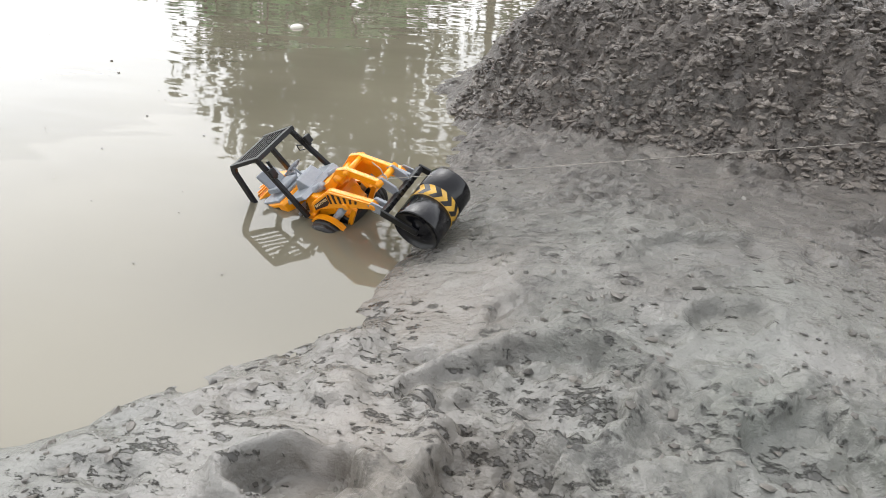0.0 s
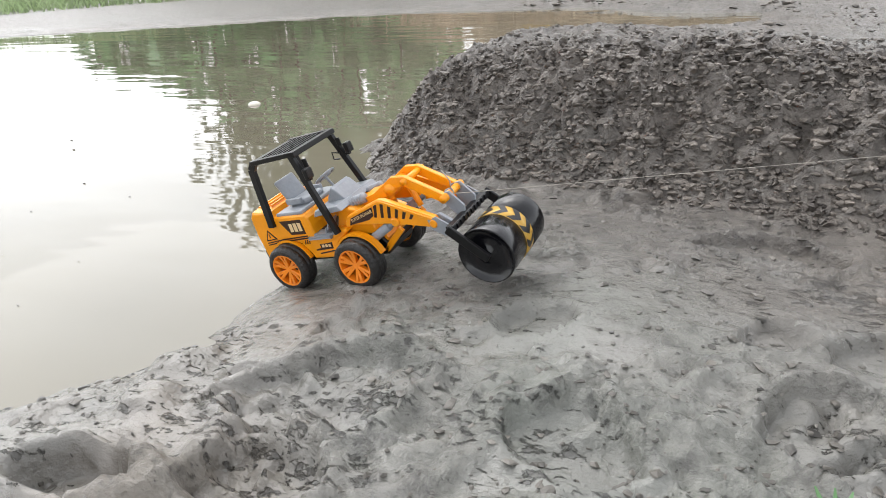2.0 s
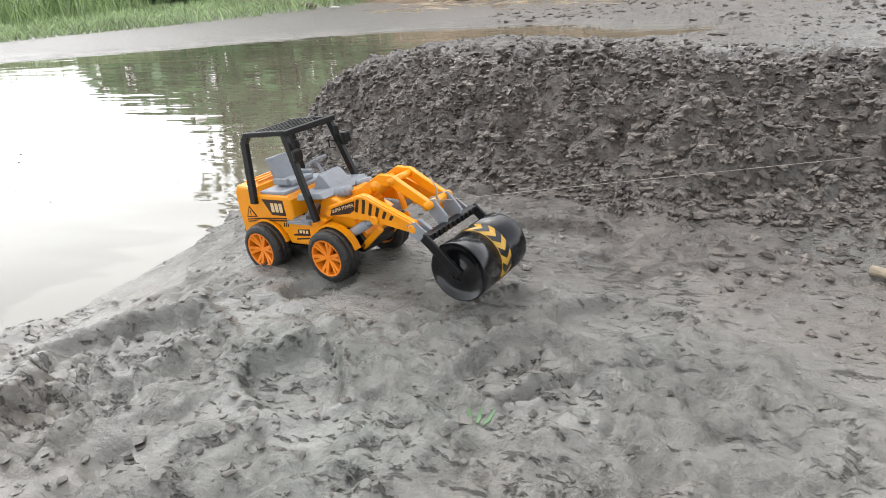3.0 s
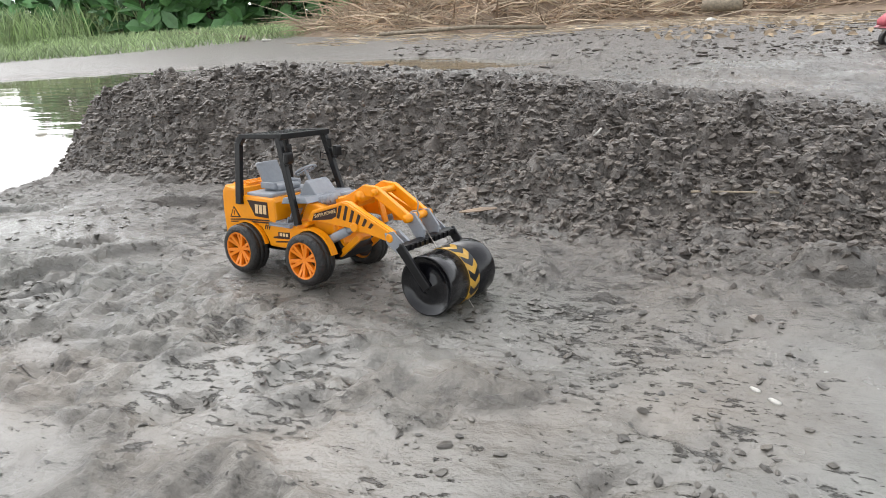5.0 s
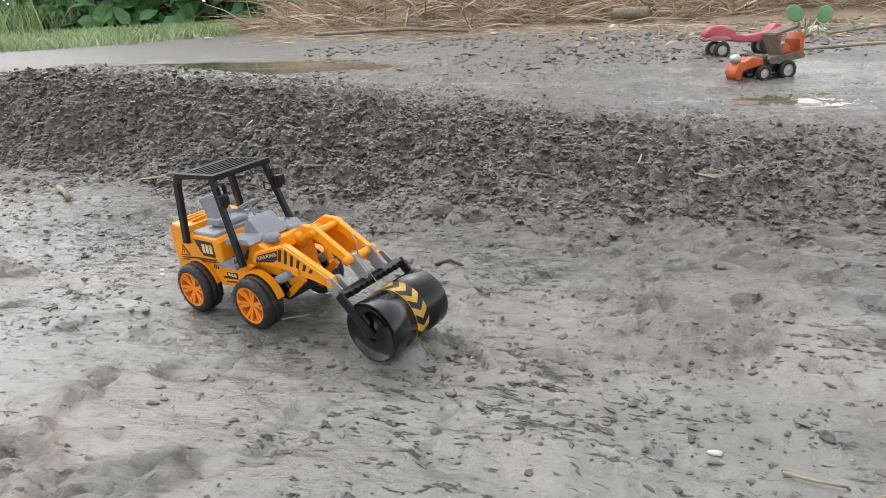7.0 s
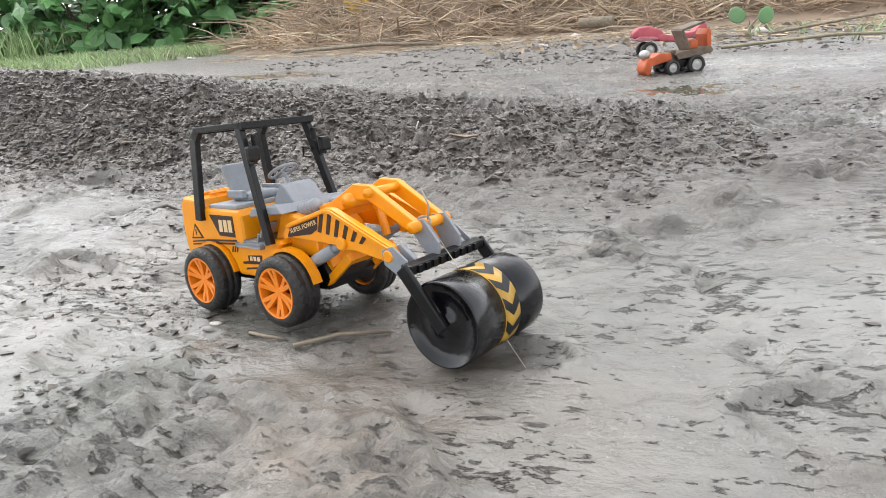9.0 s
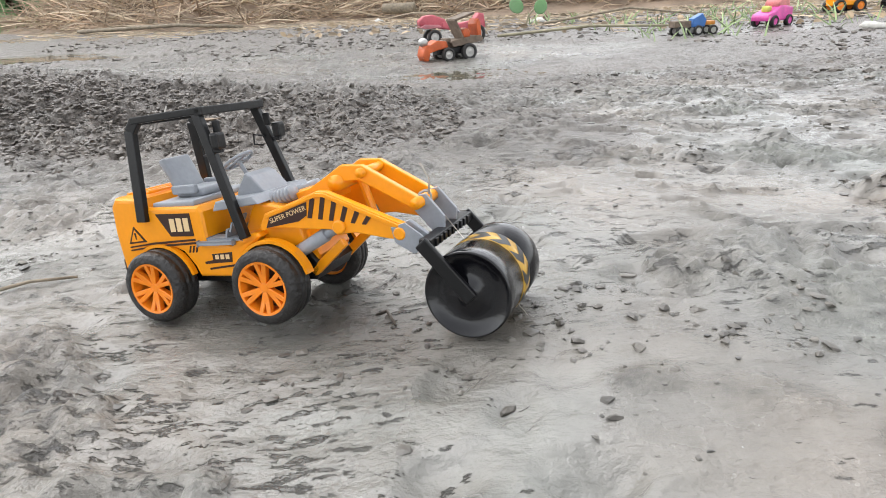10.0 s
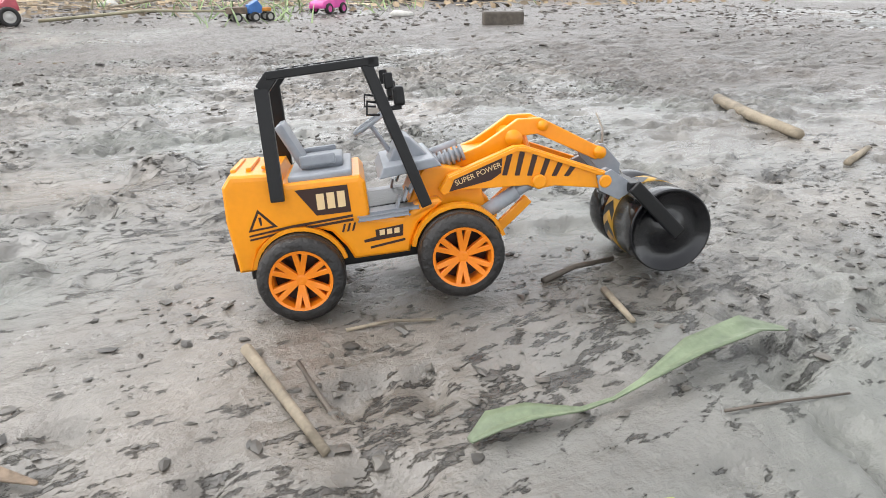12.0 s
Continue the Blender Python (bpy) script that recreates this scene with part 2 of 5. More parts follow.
def tube(bm, pts, r, seg=6, taper=1.0):
    """A round strand through the points."""
    pts = [Vector(p) for p in pts]
    rings = []
    for i, p in enumerate(pts):
        d = (pts[min(i + 1, len(pts) - 1)] - pts[max(i - 1, 0)]).normalized()
        x = d.orthogonal().normalized()
        y = d.cross(x)
        rr = r * (1 + (taper - 1) * i / (len(pts) - 1))
        if rings:
            x = (rings[-1][1] - d * rings[-1][1].dot(d)).normalized()
            y = d.cross(x)
        rings.append(([bm.verts.new(p + rr * (math.cos(2 * math.pi * k / seg) * x + math.sin(2 * math.pi * k / seg) * y)) for k in range(seg)], x))
    for (a, _), (b, _) in zip(rings, rings[1:]):
        for k in range(seg):
            bm.faces.new((a[k], a[(k + 1) % seg], b[(k + 1) % seg], b[k]))
    bm.faces.new(rings[0][0][::-1])
    bm.faces.new(rings[-1][0])
    return bm


def empty(name, m=Matrix(), parent=None):
    ob = new(name)
    ob.empty_display_size = 0.02
    ob.matrix_basis = m
    ob.parent = parent
    return ob


def mesh_from(name, verts, faces, material, smooth=False):
    """One mesh from arrays of places and of equal-sided faces."""
    verts, faces = np.asarray(verts, float), np.asarray(faces, np.int32)
    k = faces.shape[1]
    me = bpy.data.meshes.new(name)
    me.vertices.add(len(verts))
    me.vertices.foreach_set("co", verts.ravel())
    me.loops.add(faces.size)
    me.loops.foreach_set("vertex_index", faces.ravel())
    me.polygons.add(len(faces))
    me.polygons.foreach_set("loop_start", np.arange(0, faces.size, k, dtype=np.int32))
    me.update(calc_edges=True)
    me.polygons.foreach_set("use_smooth", [smooth] * len(faces))
    me.materials.append(material)
    return new(name, me)


# ---- ground ----
def lattice(ix, iy, seed):
    h = (ix.astype(np.int64) * 374761393 + iy.astype(np.int64) * 668265263 + seed * 974634777) & 0xFFFFFFFF
    h = ((h ^ (h >> 13)) * 1274126177) & 0xFFFFFFFF
    return ((h ^ (h >> 16)) & 0xFFFF) / 65535.0


def vnoise(x, y, seed=0):
    ix, iy = np.floor(x), np.floor(y)
    fx, fy = x - ix, y - iy
    fx, fy = fx * fx * (3 - 2 * fx), fy * fy * (3 - 2 * fy)
    a, b = lattice(ix, iy, seed), lattice(ix + 1, iy, seed)
    c, d = lattice(ix, iy + 1, seed), lattice(ix + 1, iy + 1, seed)
    return (a * (1 - fx) + b * fx) * (1 - fy) + (c * (1 - fx) + d * fx) * fy - 0.5


def fbm(x, y, octaves=4, seed=0, gain=0.5):
    out, amp = 0 * x, 1.0
    for k in range(octaves):
        out = out + amp * vnoise(x * 2**k + 17.3 * k, y * 2**k - 9.1 * k, seed + k)
        amp *= gain
    return out


def cells(x, y, seed=0):
    """Rounded lumps: 1 at the middle of each irregular cell, 0 at its rim."""
    ix, iy = np.floor(x), np.floor(y)
    best = np.full(x.shape, 9.0)
    for dx in (-1, 0, 1):
        for dy in (-1, 0, 1):
            px = ix + dx + lattice(ix + dx, iy + dy, seed)
            py = iy + dy + lattice(ix + dx, iy + dy, seed + 5)
            best = np.minimum(best, (x - px) ** 2 + (y - py) ** 2)
    return np.clip(1 - best * 1.6, 0, 1)


def step(a, b, v):
    t = np.clip((v - a) / (b - a), 0, 1)
    return t * t * (3 - 2 * t)


WATER_Z = -0.03


def mound_at(x, y):
    """Share of the dug bank (0 to 1) and its height."""
    base = np.interp(x, [-0.9, -0.57, -0.3, 0.0, 0.13, 0.4, 0.7, 1.0, 1.5], [1.53, 1.40, 1.33, 1.285, 1.275, 1.235, 1.19, 1.18, 1.25])
    base = base + 0.05 * fbm(x * 5, y * 2, 3, 31)
    top = np.interp(x, [-0.8, -0.6, -0.45, -0.25, 0.1, 0.3, 0.62, 0.9, 1.1, 1.4], [0.13, 0.145, 0.137, 0.120, 0.098, 0.076, 0.048, 0.028, 0.014, 0.0])
    width = np.interp(x, [-0.8, 0.0, 0.2, 0.6, 1.2], [0.19, 0.24, 0.26, 0.30, 0.38])
    rise = step(0, 1, (y - base) / width)
    end = step(-0.93, -0.74, x + 0.05 * fbm(x * 6, y * 6, 3, 8) - 0.06 * (y - 1.6) * (y > 1.6))
    back = 1 - step(1.7, 2.9, y + 0.25 * x)
    return rise * end, top * rise * end * (0.12 + 0.88 * back)


DENTS = ((-0.64, 0.98, 0.075, 0.05, 20, 0.016), (-0.76, 0.86, 0.045, 0.03, 5, 0.030), (-0.65, 0.90, 0.05, 0.035, -20, 0.014),
         (-0.51, 1.08, 0.035, 0.022, 30, 0.010), (-0.47, 0.96, 0.05, 0.03, -10, 0.014), (-0.32, 1.02, 0.04, 0.03, 60, 0.014),
         (-0.26, 1.10, 0.05, 0.03, 10, 0.010), (-0.67, 0.90, 0.03, 0.02, 40, 0.012), (-0.33, 1.28, 0.06, 0.03, 0, 0.012),
         (-0.28, 0.98, 0.045, 0.035, 0, 0.012), (-0.34, 1.11, 0.03, 0.02, 40, 0.010), (-0.54, 1.17, 0.06, 0.03, 15, 0.007),
         (0.69, 0.87, 0.05, 0.02, -25, 0.010), (1.12, 0.755, 0.035, 0.02, 10, 0.008), (1.28, 0.71, 0.05, 0.03, 0, 0.007),
         (0.40, 0.86, 0.05, 0.02, 20, 0.005), (1.66, 0.76, 0.09, 0.03, -15, 0.006), (0.05, 0.92, 0.05, 0.03, 35, 0.006))
LUMPS = ((-0.592, 0.985, 0.022, 0.010), (-0.80, 1.0, 0.03, 0.012), (-0.78, 0.94, 0.03, 0.012), (-0.61, 1.15, 0.02, 0.008),
         (-0.422, 1.204, 0.014, 0.008), (-0.425, 1.57, 0.028, 0.020), (0.384, 1.51, 0.03, 0.02), (1.21, 1.02, 0.025, 0.012),
         (1.27, 1.09, 0.03, 0.014), (1.35, 1.20, 0.03, 0.014), (0.68, 1.0, 0.03, 0.01), (1.77, 0.93, 0.03, 0.016),
         (1.78, 1.19, 0.03, 0.015), (1.63, 1.10, 0.04, 0.012), (0.425, 1.19, 0.036, 0.024), (0.55, 1.24, 0.06, 0.014), (0.665, 0.866, 0.022, 0.008), (0.676, 0.845, 0.020, 0.008))


def height(x, y):
    """The ground's height, and how far it is dug soil, turf and churned mud."""
    track = np.interp(x, [-3.0, -1.3, -0.986, -0.893, -0.786, -0.695, -0.594, -0.47, -0.277, -0.103, 0.004, 0.118, 0.2, 0.3, 0.4, 0.53, 0.676, 0.843, 0.911, 1.011, 1.095, 1.204, 1.28, 1.389, 1.505, 1.637, 1.827, 2.024, 2.5, 4.0],
                      [-0.25, -0.17, -0.096, -0.068, -0.020, 0.006, 0.021, 0.027, 0.006, 0.003, 0.004, 0.0, -0.010, -0.010, -0.012, -0.009, -0.009, -0.019, -0.016, -0.013, -0.009, -0.009, -0.003, 0.007, 0.014, 0.011, 0.009, 0.015, 0.018, 0.03])
    middle = np.interp(x, [-1, -0.7, -0.45, -0.25, 0.0, 0.3, 0.6, 0.9, 1.2, 1.5, 1.8, 2.1], [1.26, 1.18, 1.12, 1.15, 1.08, 0.99, 0.89, 0.84, 0.72, 0.59, 0.535, 0.46])
    near = np.exp(-((y - middle) / 0.22) ** 2)
    # the pond's near shore, and the far shore beyond the inlet behind the bank
    shore = np.interp(y, [0.0, 0.6, 0.85, 0.95, 1.05, 1.2, 1.5, 1.7, 2.4, 3.0, 3.2, 3.5, 4.0, 4.3], [-1.9, -1.4, -1.0, -0.89, -0.845, -0.83, -0.87, -0.95, -0.9, -0.8, -0.45, -0.08, -0.08, -0.3])
    far_shore = np.interp(x, [-60, -9, -4.4, -3.4, -2.1, -1.0, -0.3], [-22, 2.6, 3.75, 4.15, 4.6, 4.5, 4.1])
    d = np.maximum(x - shore, (y - far_shore) * 0.6) - 0.05 * fbm(x * 7, y * 7, 4, 3)
    flat = np.interp(d, [-6, -0.5, 0.0, 0.06, 0.2, 3], [-0.6, -0.16, -0.032, -0.012, 0.0, 0.0])
    z = flat * (1 - near * (d > -0.3)) + track * near * (d > -0.3)
    # low wet hollow by the parked trucks, then the ground rises
    z = z - 0.055 * np.exp(-(((x - 1.3) / 0.9) ** 2 + ((y - 2.7) / 0.75) ** 2)) - 0.012 * step(1.8, 2.6, y) * (1 - step(3.6, 4.6, y)) * (d > 0.1)
    z = z + 0.02 * step(4.0, 6.0, y) * step(-1, 1, x) + 0.10 * step(6.5, 9, y)
    z = z + 0.02 * step(2.6, 3.4, x) * step(1.5, 2.6, y)
    m, top = mound_at(x, y)
    away = np.maximum(0, np.hypot(0.6 * (x - 0.7), y - 1.2) - 1.0)
    fade = 1 / (1 + away * 0.7) / (1 + (away / 6) ** 2)
    n12, n22, n40 = fbm(x * 12, y * 12, 2, 6), fbm(x * 22, y * 22, 3, 66, 0.6), fbm(x * 40, y * 40, 3, 71, 0.6)
    patch = 0.7 * fbm(x * 3.4, y * 4.2, 3, 44) + 0.75 * fbm(x * 11, y * 14, 3, 45)
    churn = step(0.04, 0.20, patch + 0.2 * step(1.0, 1.4, y + 0.05 * x) - 0.05 * near)
    churn = np.maximum(churn, 0.8 * step(2.6, 4.0, y))
    lane = 1 - 0.72 * np.exp(-((y - middle) / 0.075) ** 4)
    # smeared lips: the surface creeps up and breaks off, again and again
    q = 3.4 * fbm(x * 5.5 + 0.35 * n12, y * 8 + 0.3 * n22, 4, 24, 0.55)
    f = q - np.floor(q)
    lips = step(0, 0.08, f) - f
    z = z + fade * lane * (0.013 * fbm(x * 4, y * 4, 3, 11) + (0.0022 + 0.0028 * churn) * lips + 0.0022 * n22)
    lumpy = cells(x * 31 + 1.2 * n12, y * 36 + 1.2 * n22, 77)
    z = z + fade * lane * churn * (0.0045 * lumpy + 0.0065 * cells(x * 70, y * 76 + n12, 78) + 0.005 * n40 - 0.0045)
    pits = step(0.80, 0.97, cells(x * 13 + n12, y * 17, 101)) * (lattice(np.floor(x * 13), np.floor(y * 17), 9) > 0.35)
    z = z - fade * lane * 0.006 * pits * (1 + n40)
    # crumbled face of the dug bank, smoother on its trodden top
    crest = 1 - step(1.62, 1.85, y - 0.05 * x)
    crumble = 0.014 * cells(x * 16 + n12, y * 16 + n22, 9) + 0.013 * cells(x * 38 + n22, y * 38, 12) + 0.007 * cells(x * 80, y * 80, 19) + 0.012 * n40 - 0.014
    z = z + top + np.clip(m * 3, 0, 1) * (1 - step(0.9, 1.5, x)) * crumble * (0.22 + 0.78 * crest)
    for cx, cy, rx, ry, a, depth in DENTS:
        ca, sa = math.cos(radians(a)), math.sin(radians(a))
        u, v = ((x - cx) * ca + (y - cy) * sa) / rx, (-(x - cx) * sa + (y - cy) * ca) / ry
        r = np.sqrt(u * u + v * v) * (1 + 0.45 * n22)
        z = z - 0.75 * depth * (1 - step(0.86, 1.0, r)) + 0.40 * depth * np.exp(-((r - 1.1) / 0.12) ** 2)
        churn = churn * (1 - 0.8 * (1 - step(0.8, 1.0, r)))
    for cx, cy, r, h in LUMPS:
        z = z + h * (1 - step(0.3, 1.2, np.hypot(x - cx, y - cy) / r * (1 + 0.6 * n40)))
    soil = np.clip(m * 2.2, 0, 1) * (1 - step(0.8, 1.4, x)) * (0.35 + 0.65 * (1 - step(1.62, 1.9, y + 0.05 * fbm(x * 8, y * 8, 3, 2))))
    apron = 0.7 * step(0.98, 1.25, y + 0.1 * n12) * step(-0.25, 0.2, x) * (1 - step(1.0, 1.5, x)) * step(-0.25, 0.15, patch)
    wide = step(1.6, 2.4, y) * step(1.2, 2.0, x)
    strewn = 0.8 * step(-0.16 - 0.3 * wide, 0.10 - 0.2 * wide, fbm(x * 1.6 + 3, y * 1.6, 4, 47)) * step(0.95, 1.35, y + 0.1 * x) * (1 - step(4.5, 6, y))
    turf = step(7.4, 9.0, y + 0.9 * fbm(x * 1.1, y * 1.1, 3, 55) - 0.25 * (x + 3)) * (1 - step(-1.5, 0.5, x))
    soil = np.maximum(np.maximum(soil, apron), np.maximum(strewn, 0.85 * step(3.3, 4.2, y) * (1 - turf)))
    turf = np.maximum(turf, 0.8 * step(12, 16, np.hypot(x, y)))
    return z, soil, turf, churn


def spread(lo, hi, pitch, spans):
    """Even steps from lo to hi, then ever longer ones: spans of (side, reach, growth)."""
    mid = list(np.arange(lo, hi, pitch))
    out = {1: [mid[-1]], -1: [mid[0]]}
    length = {1: pitch, -1: pitch}
    for side, reach, growth in spans:
        while abs(out[side][-1]) < reach or out[side][-1] * side < 0:
            length[side] *= growth
            out[side].append(out[side][-1] + side * length[side])
    return np.array(out[-1][:0:-1] + mid + out[1][1:])


def ground_height(x, y):
    return float(height(np.array([float(x)]), np.array([float(y)]))[0][0])


def build_ground():
    xs = spread(-1.0, 2.35, 0.0046, ((-1, 900, 1.08), (1, 6.5, 1.016), (1, 900, 1.10)))
    ys = spread(0.3, 1.72, 0.0046, ((-1, 900, 1.14), (1, 5.2, 1.013), (1, 900, 1.08)))
    gx, gy = np.meshgrid(xs, ys)
    z, soil, turf, churn = height(gx.ravel(), gy.ravel())
    nx, ny = len(xs), len(ys)
    co = np.stack([gx.ravel(), gy.ravel(), z], 1)
    i = (np.arange(ny - 1)[:, None] * nx + np.arange(nx - 1)[None]).ravel()
    quads = np.stack([i, i + 1, i + nx + 1, i + nx], 1)
    me = bpy.data.meshes.new("ground")
    me.vertices.add(len(co))
    me.vertices.foreach_set("co", co.ravel())
    me.loops.add(quads.size)
    me.loops.foreach_set("vertex_index", quads.ravel())
    me.polygons.add(len(quads))
    me.polygons.foreach_set("loop_start", np.arange(0, quads.size, 4))
    me.update(calc_edges=True)
    me.polygons.foreach_set("use_smooth", [True] * len(quads))
    col = me.color_attributes.new("soil", "FLOAT_COLOR", "POINT")
    col.data.foreach_set("color", np.stack([soil, turf, churn, 0 * soil + 1], 1).ravel())
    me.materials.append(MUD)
    tagged(new("ground", me), "wet grey clay mud with dents, crumbs and a dug bank", "ground", kind="structure")


build_ground()


def build_water():
    bm = bmesh.new()
    bmesh.ops.create_grid(bm, x_segments=60, y_segments=60, size=0.5)
    for v in bm.verts:
        v.co = Vector((-9 + (v.co.x + 0.5) * 8.95, -4 + (v.co.y + 0.5) * 10, WATER_Z))
    tagged(obj("water", bm, WATER), "still murky brown pond water mirroring the white sky", "pond", kind="structure")
    bm = bmesh.new()
    bmesh.ops.create_circle(bm, cap_ends=True, segments=48, radius=1.0)
    for v in bm.verts:
        v.co = Vector((1.3 + v.co.x * 1.15, 2.6 + v.co.y * 0.85, -0.062))
    tagged(obj("puddle", bm, WATER), "shallow brown puddle in the mud", "puddle", kind="structure")


build_water()


# ---- the toy road roller ----
WHEEL_R, DRUM_R = 0.0245, 0.0256
WHEELBASE = 0.09
TIP = Vector((0.186, 0.004, 0.066))


def wheel_bm():
    """Low-profile tyre with a rounded shoulder and grooves."""
    r, w = WHEEL_R, 0.0095
    prof = [(-w, 0.0165), (-w - 0.0006, 0.0185), (-w, 0.0222), (-w * 0.75, r - 0.0004), (-w * 0.35, r), (-w * 0.3, r - 0.0009), (-w * 0.22, r - 0.0009), (-w * 0.18, r),
            (w * 0.18, r), (w * 0.22, r - 0.0009), (w * 0.3, r - 0.0009), (w * 0.35, r), (w * 0.75, r - 0.0004), (w, 0.0222), (w + 0.0006, 0.0185), (w, 0.0165)]
    return lathe(prof, 40, close=True)


def rim_bm(side):
    """Dished rim ring, its face on the given side (-1: right)."""
    w = 0.0095
    return lathe([(side * -w * 0.8, 0.0163), (side * w * 0.97, 0.0176), (side * w * 1.06, 0.0172), (side * w * 1.02, 0.0158), (side * w * 0.45, 0.0150), (side * -w * 0.75, 0.0150)], 40, close=True)


def spoke_bm(side, k):
    """One forked spoke, sloping out from the hub to the rim."""
    fork = [(0.0028, -0.0017), (0.0090, -0.0030), (0.0157, -0.0044), (0.0157, -0.0012), (0.0100, 0.0), (0.0157, 0.0012), (0.0157, 0.0044), (0.0090, 0.0030), (0.0028, 0.0017)]
    y = side * 0.0055
    bm = prism(fork, y - 0.0020, y + 0.0020, 0.0005)
    for v in bm.verts:
        v.co.y += side * 0.0024 * (v.co.x / 0.0157) ** 2
    bmesh.ops.transform(bm, matrix=pose(0, 0, 0, 0, 60 * k + 12, 0), verts=bm.verts)
    return bm


def build_roller():
    toy = tagged(empty("toy_road_roller"), "yellow plastic toy road roller with black cab and wet black drum", "toy vehicle")
    # hull, seen from the side as (x, z)
    hull = [(-0.034, 0.030), (-0.0355, 0.060), (-0.034, 0.079), (-0.029, 0.085), (-0.004, 0.083), (-0.002, 0.077), (0.040, 0.076), (0.0425, 0.072), (0.0425, 0.052),
            (0.060, 0.050), (0.070, 0.056), (0.082, 0.0565), (0.084, 0.054), (0.080, 0.051), (0.069, 0.044), (0.064, 0.034), (0.062, 0.028), (0.030, 0.0285), (0.027, 0.036), (0.020, 0.046), (0.006, 0.052), (-0.010, 0.050),
            (-0.021, 0.042), (-0.026, 0.030)]
    part("body", prism(hull, -0.0325, 0.0325, 0.0034), YELLOW, toy)
    front = [(0.060, 0.050), (0.066, 0.056), (0.0735, 0.070), (0.078, 0.075), (0.098, 0.070), (0.108, 0.060), (0.110, 0.045), (0.070, 0.045)]
    part("bonnet", prism(front, -0.0232, 0.0232, 0.002), YELLOW, toy)
    inner = [(-0.03, 0.022), (-0.03, 0.055), (0.1, 0.055), (0.118, 0.03), (0.112, 0.022)]
    part("chassis", prism(inner, -0.022, 0.022, 0.002), BLACK, toy, "dark underbody between the wheels")
    nose = [(0.074, 0.050), (0.080, 0.070), (0.098, 0.066), (0.112, 0.050), (0.117, 0.038), (0.112, 0.030), (0.100, 0.032)]
    part("nose", prism(nose, -0.019, 0.019, 0.002), YELLOW, toy, "sloping yellow front housing between the arms")
    for s in (-1, 1):
        for cx, r in ((0.0, 0.0272), (WHEELBASE, 0.0278)):
            y0, y1 = s * 0.030, s * (0.0365 if cx else 0.0338)
            around = np.linspace(radians(12), radians(165), 15)
            ring = [(cx + q * math.cos(a), 0.025 + q * math.sin(a)) for q, way in ((r, around), (r - 0.0022, around[::-1])) for a in way]
            part("fender", prism(ring, min(y0, y1), max(y0, y1)), YELLOW, toy)
        # footwell step and its ribs
        bm = box(bmesh.new(), (0.036, s * 0.022, 0.0505), (0.064, s * 0.0352, 0.0530), 0.0008)
        part("footstep", bm, GREY, toy, "grey footplate")
        bm = bmesh.new()
        for k in range(3):
            bar(bm, (0.058 + 0.004 * k, s * 0.028, 0.054 + 0.004 * k), (0.060 + 0.005 * k, s * 0.028, 0.060 + 0.004 * k), 0.0012, 0.010, (0, 1, 0))
        part("footwell", box(bm, (0.0425, s * 0.012, 0.0525), (0.070, s * 0.0325, 0.0545), 0.0006), GREY, toy, "grey ribbed footwell")
    # rear lamp block, hood grooves
    for s in (-1, 1):
        part("tail_lamp", box(bmesh.new(), (-0.0362, s * 0.026 - 0.005, 0.031), (-0.031, s * 0.026 + 0.005, 0.042), 0.001), DECAL, toy, "dark moulded tail lamp")
    bm = bmesh.new()
    for k in range(3):
        box(bm, (-0.030 + 0.0085 * k, -0.020, 0.0842), (-0.027 + 0.0085 * k, 0.020, 0.0862), 0.0008)
    part("hood_rib", bm, YELLOW, toy)
    # seat
    seat = part("seat", box(box(bmesh.new(), (0.001, -0.0300, 0.0755), (0.036, 0.030, 0.0795), 0.0012), (0.008, -0.014, 0.079), (0.032, 0.014, 0.0855), 0.003), GREY, toy, "grey moulded seat", True)
    back = bmesh.new()
    bar(back, (0.010, 0, 0.080), (-0.001, 0, 0.106), 0.005, 0.026, (0, 1, 0), 0.002)
    part("backrest", back, GREY, seat, "", True)
    for s in (-1, 1):
        part("armrest", box(bmesh.new(), (0.008, s * 0.016 - 0.002, 0.082), (0.028, s * 0.016 + 0.002, 0.088), 0.0012), GREY, seat)
    # dashboard, column and steering wheel
    dash = part("dashboard", prism([(0.056, 0.0745), (0.060, 0.083), (0.067, 0.092), (0.071, 0.090), (0.082, 0.077), (0.078, 0.0735)], -0.014, 0.014, 0.0015), GREY, toy, "grey sloping dashboard")
    part("cowl", prism([(0.050, 0.0715), (0.0535, 0.0775), (0.082, 0.0795), (0.086, 0.0745)], -0.031, 0.031, 0.001), GREY, dash)
    bm = rod(bmesh.new(), (0.060, 0.004, 0.080), (0.050, 0.004, 0.099), 0.0014)
    part("steering_column", bm, GREY, toy)
    m = Matrix.Translation((0.050, 0.004, 0.099)) @ pose(0, 0, 0, 0, -28, 0) @ pose(0, 0, 0, 90)
    bm = lathe([(0.0012 * math.cos(a), 0.0105 + 0.0012 * math.sin(a)) for a in np.linspace(0, 2 * math.pi, 8, endpoint=False)], 24, close=True)
    bar(bm, (-0.0105, 0, 0), (0.0105, 0, 0), 0.0018, 0.0018)
    bar(bm, (0, 0, 0), (0, 0, -0.0105), 0.0018, 0.0018)
    bmesh.ops.transform(bm, matrix=m, verts=bm.verts)
    part("steering_wheel", bm, GREY, toy, "", True)
    # roll cage: four posts, roof frame and slats
    top = 0.1335
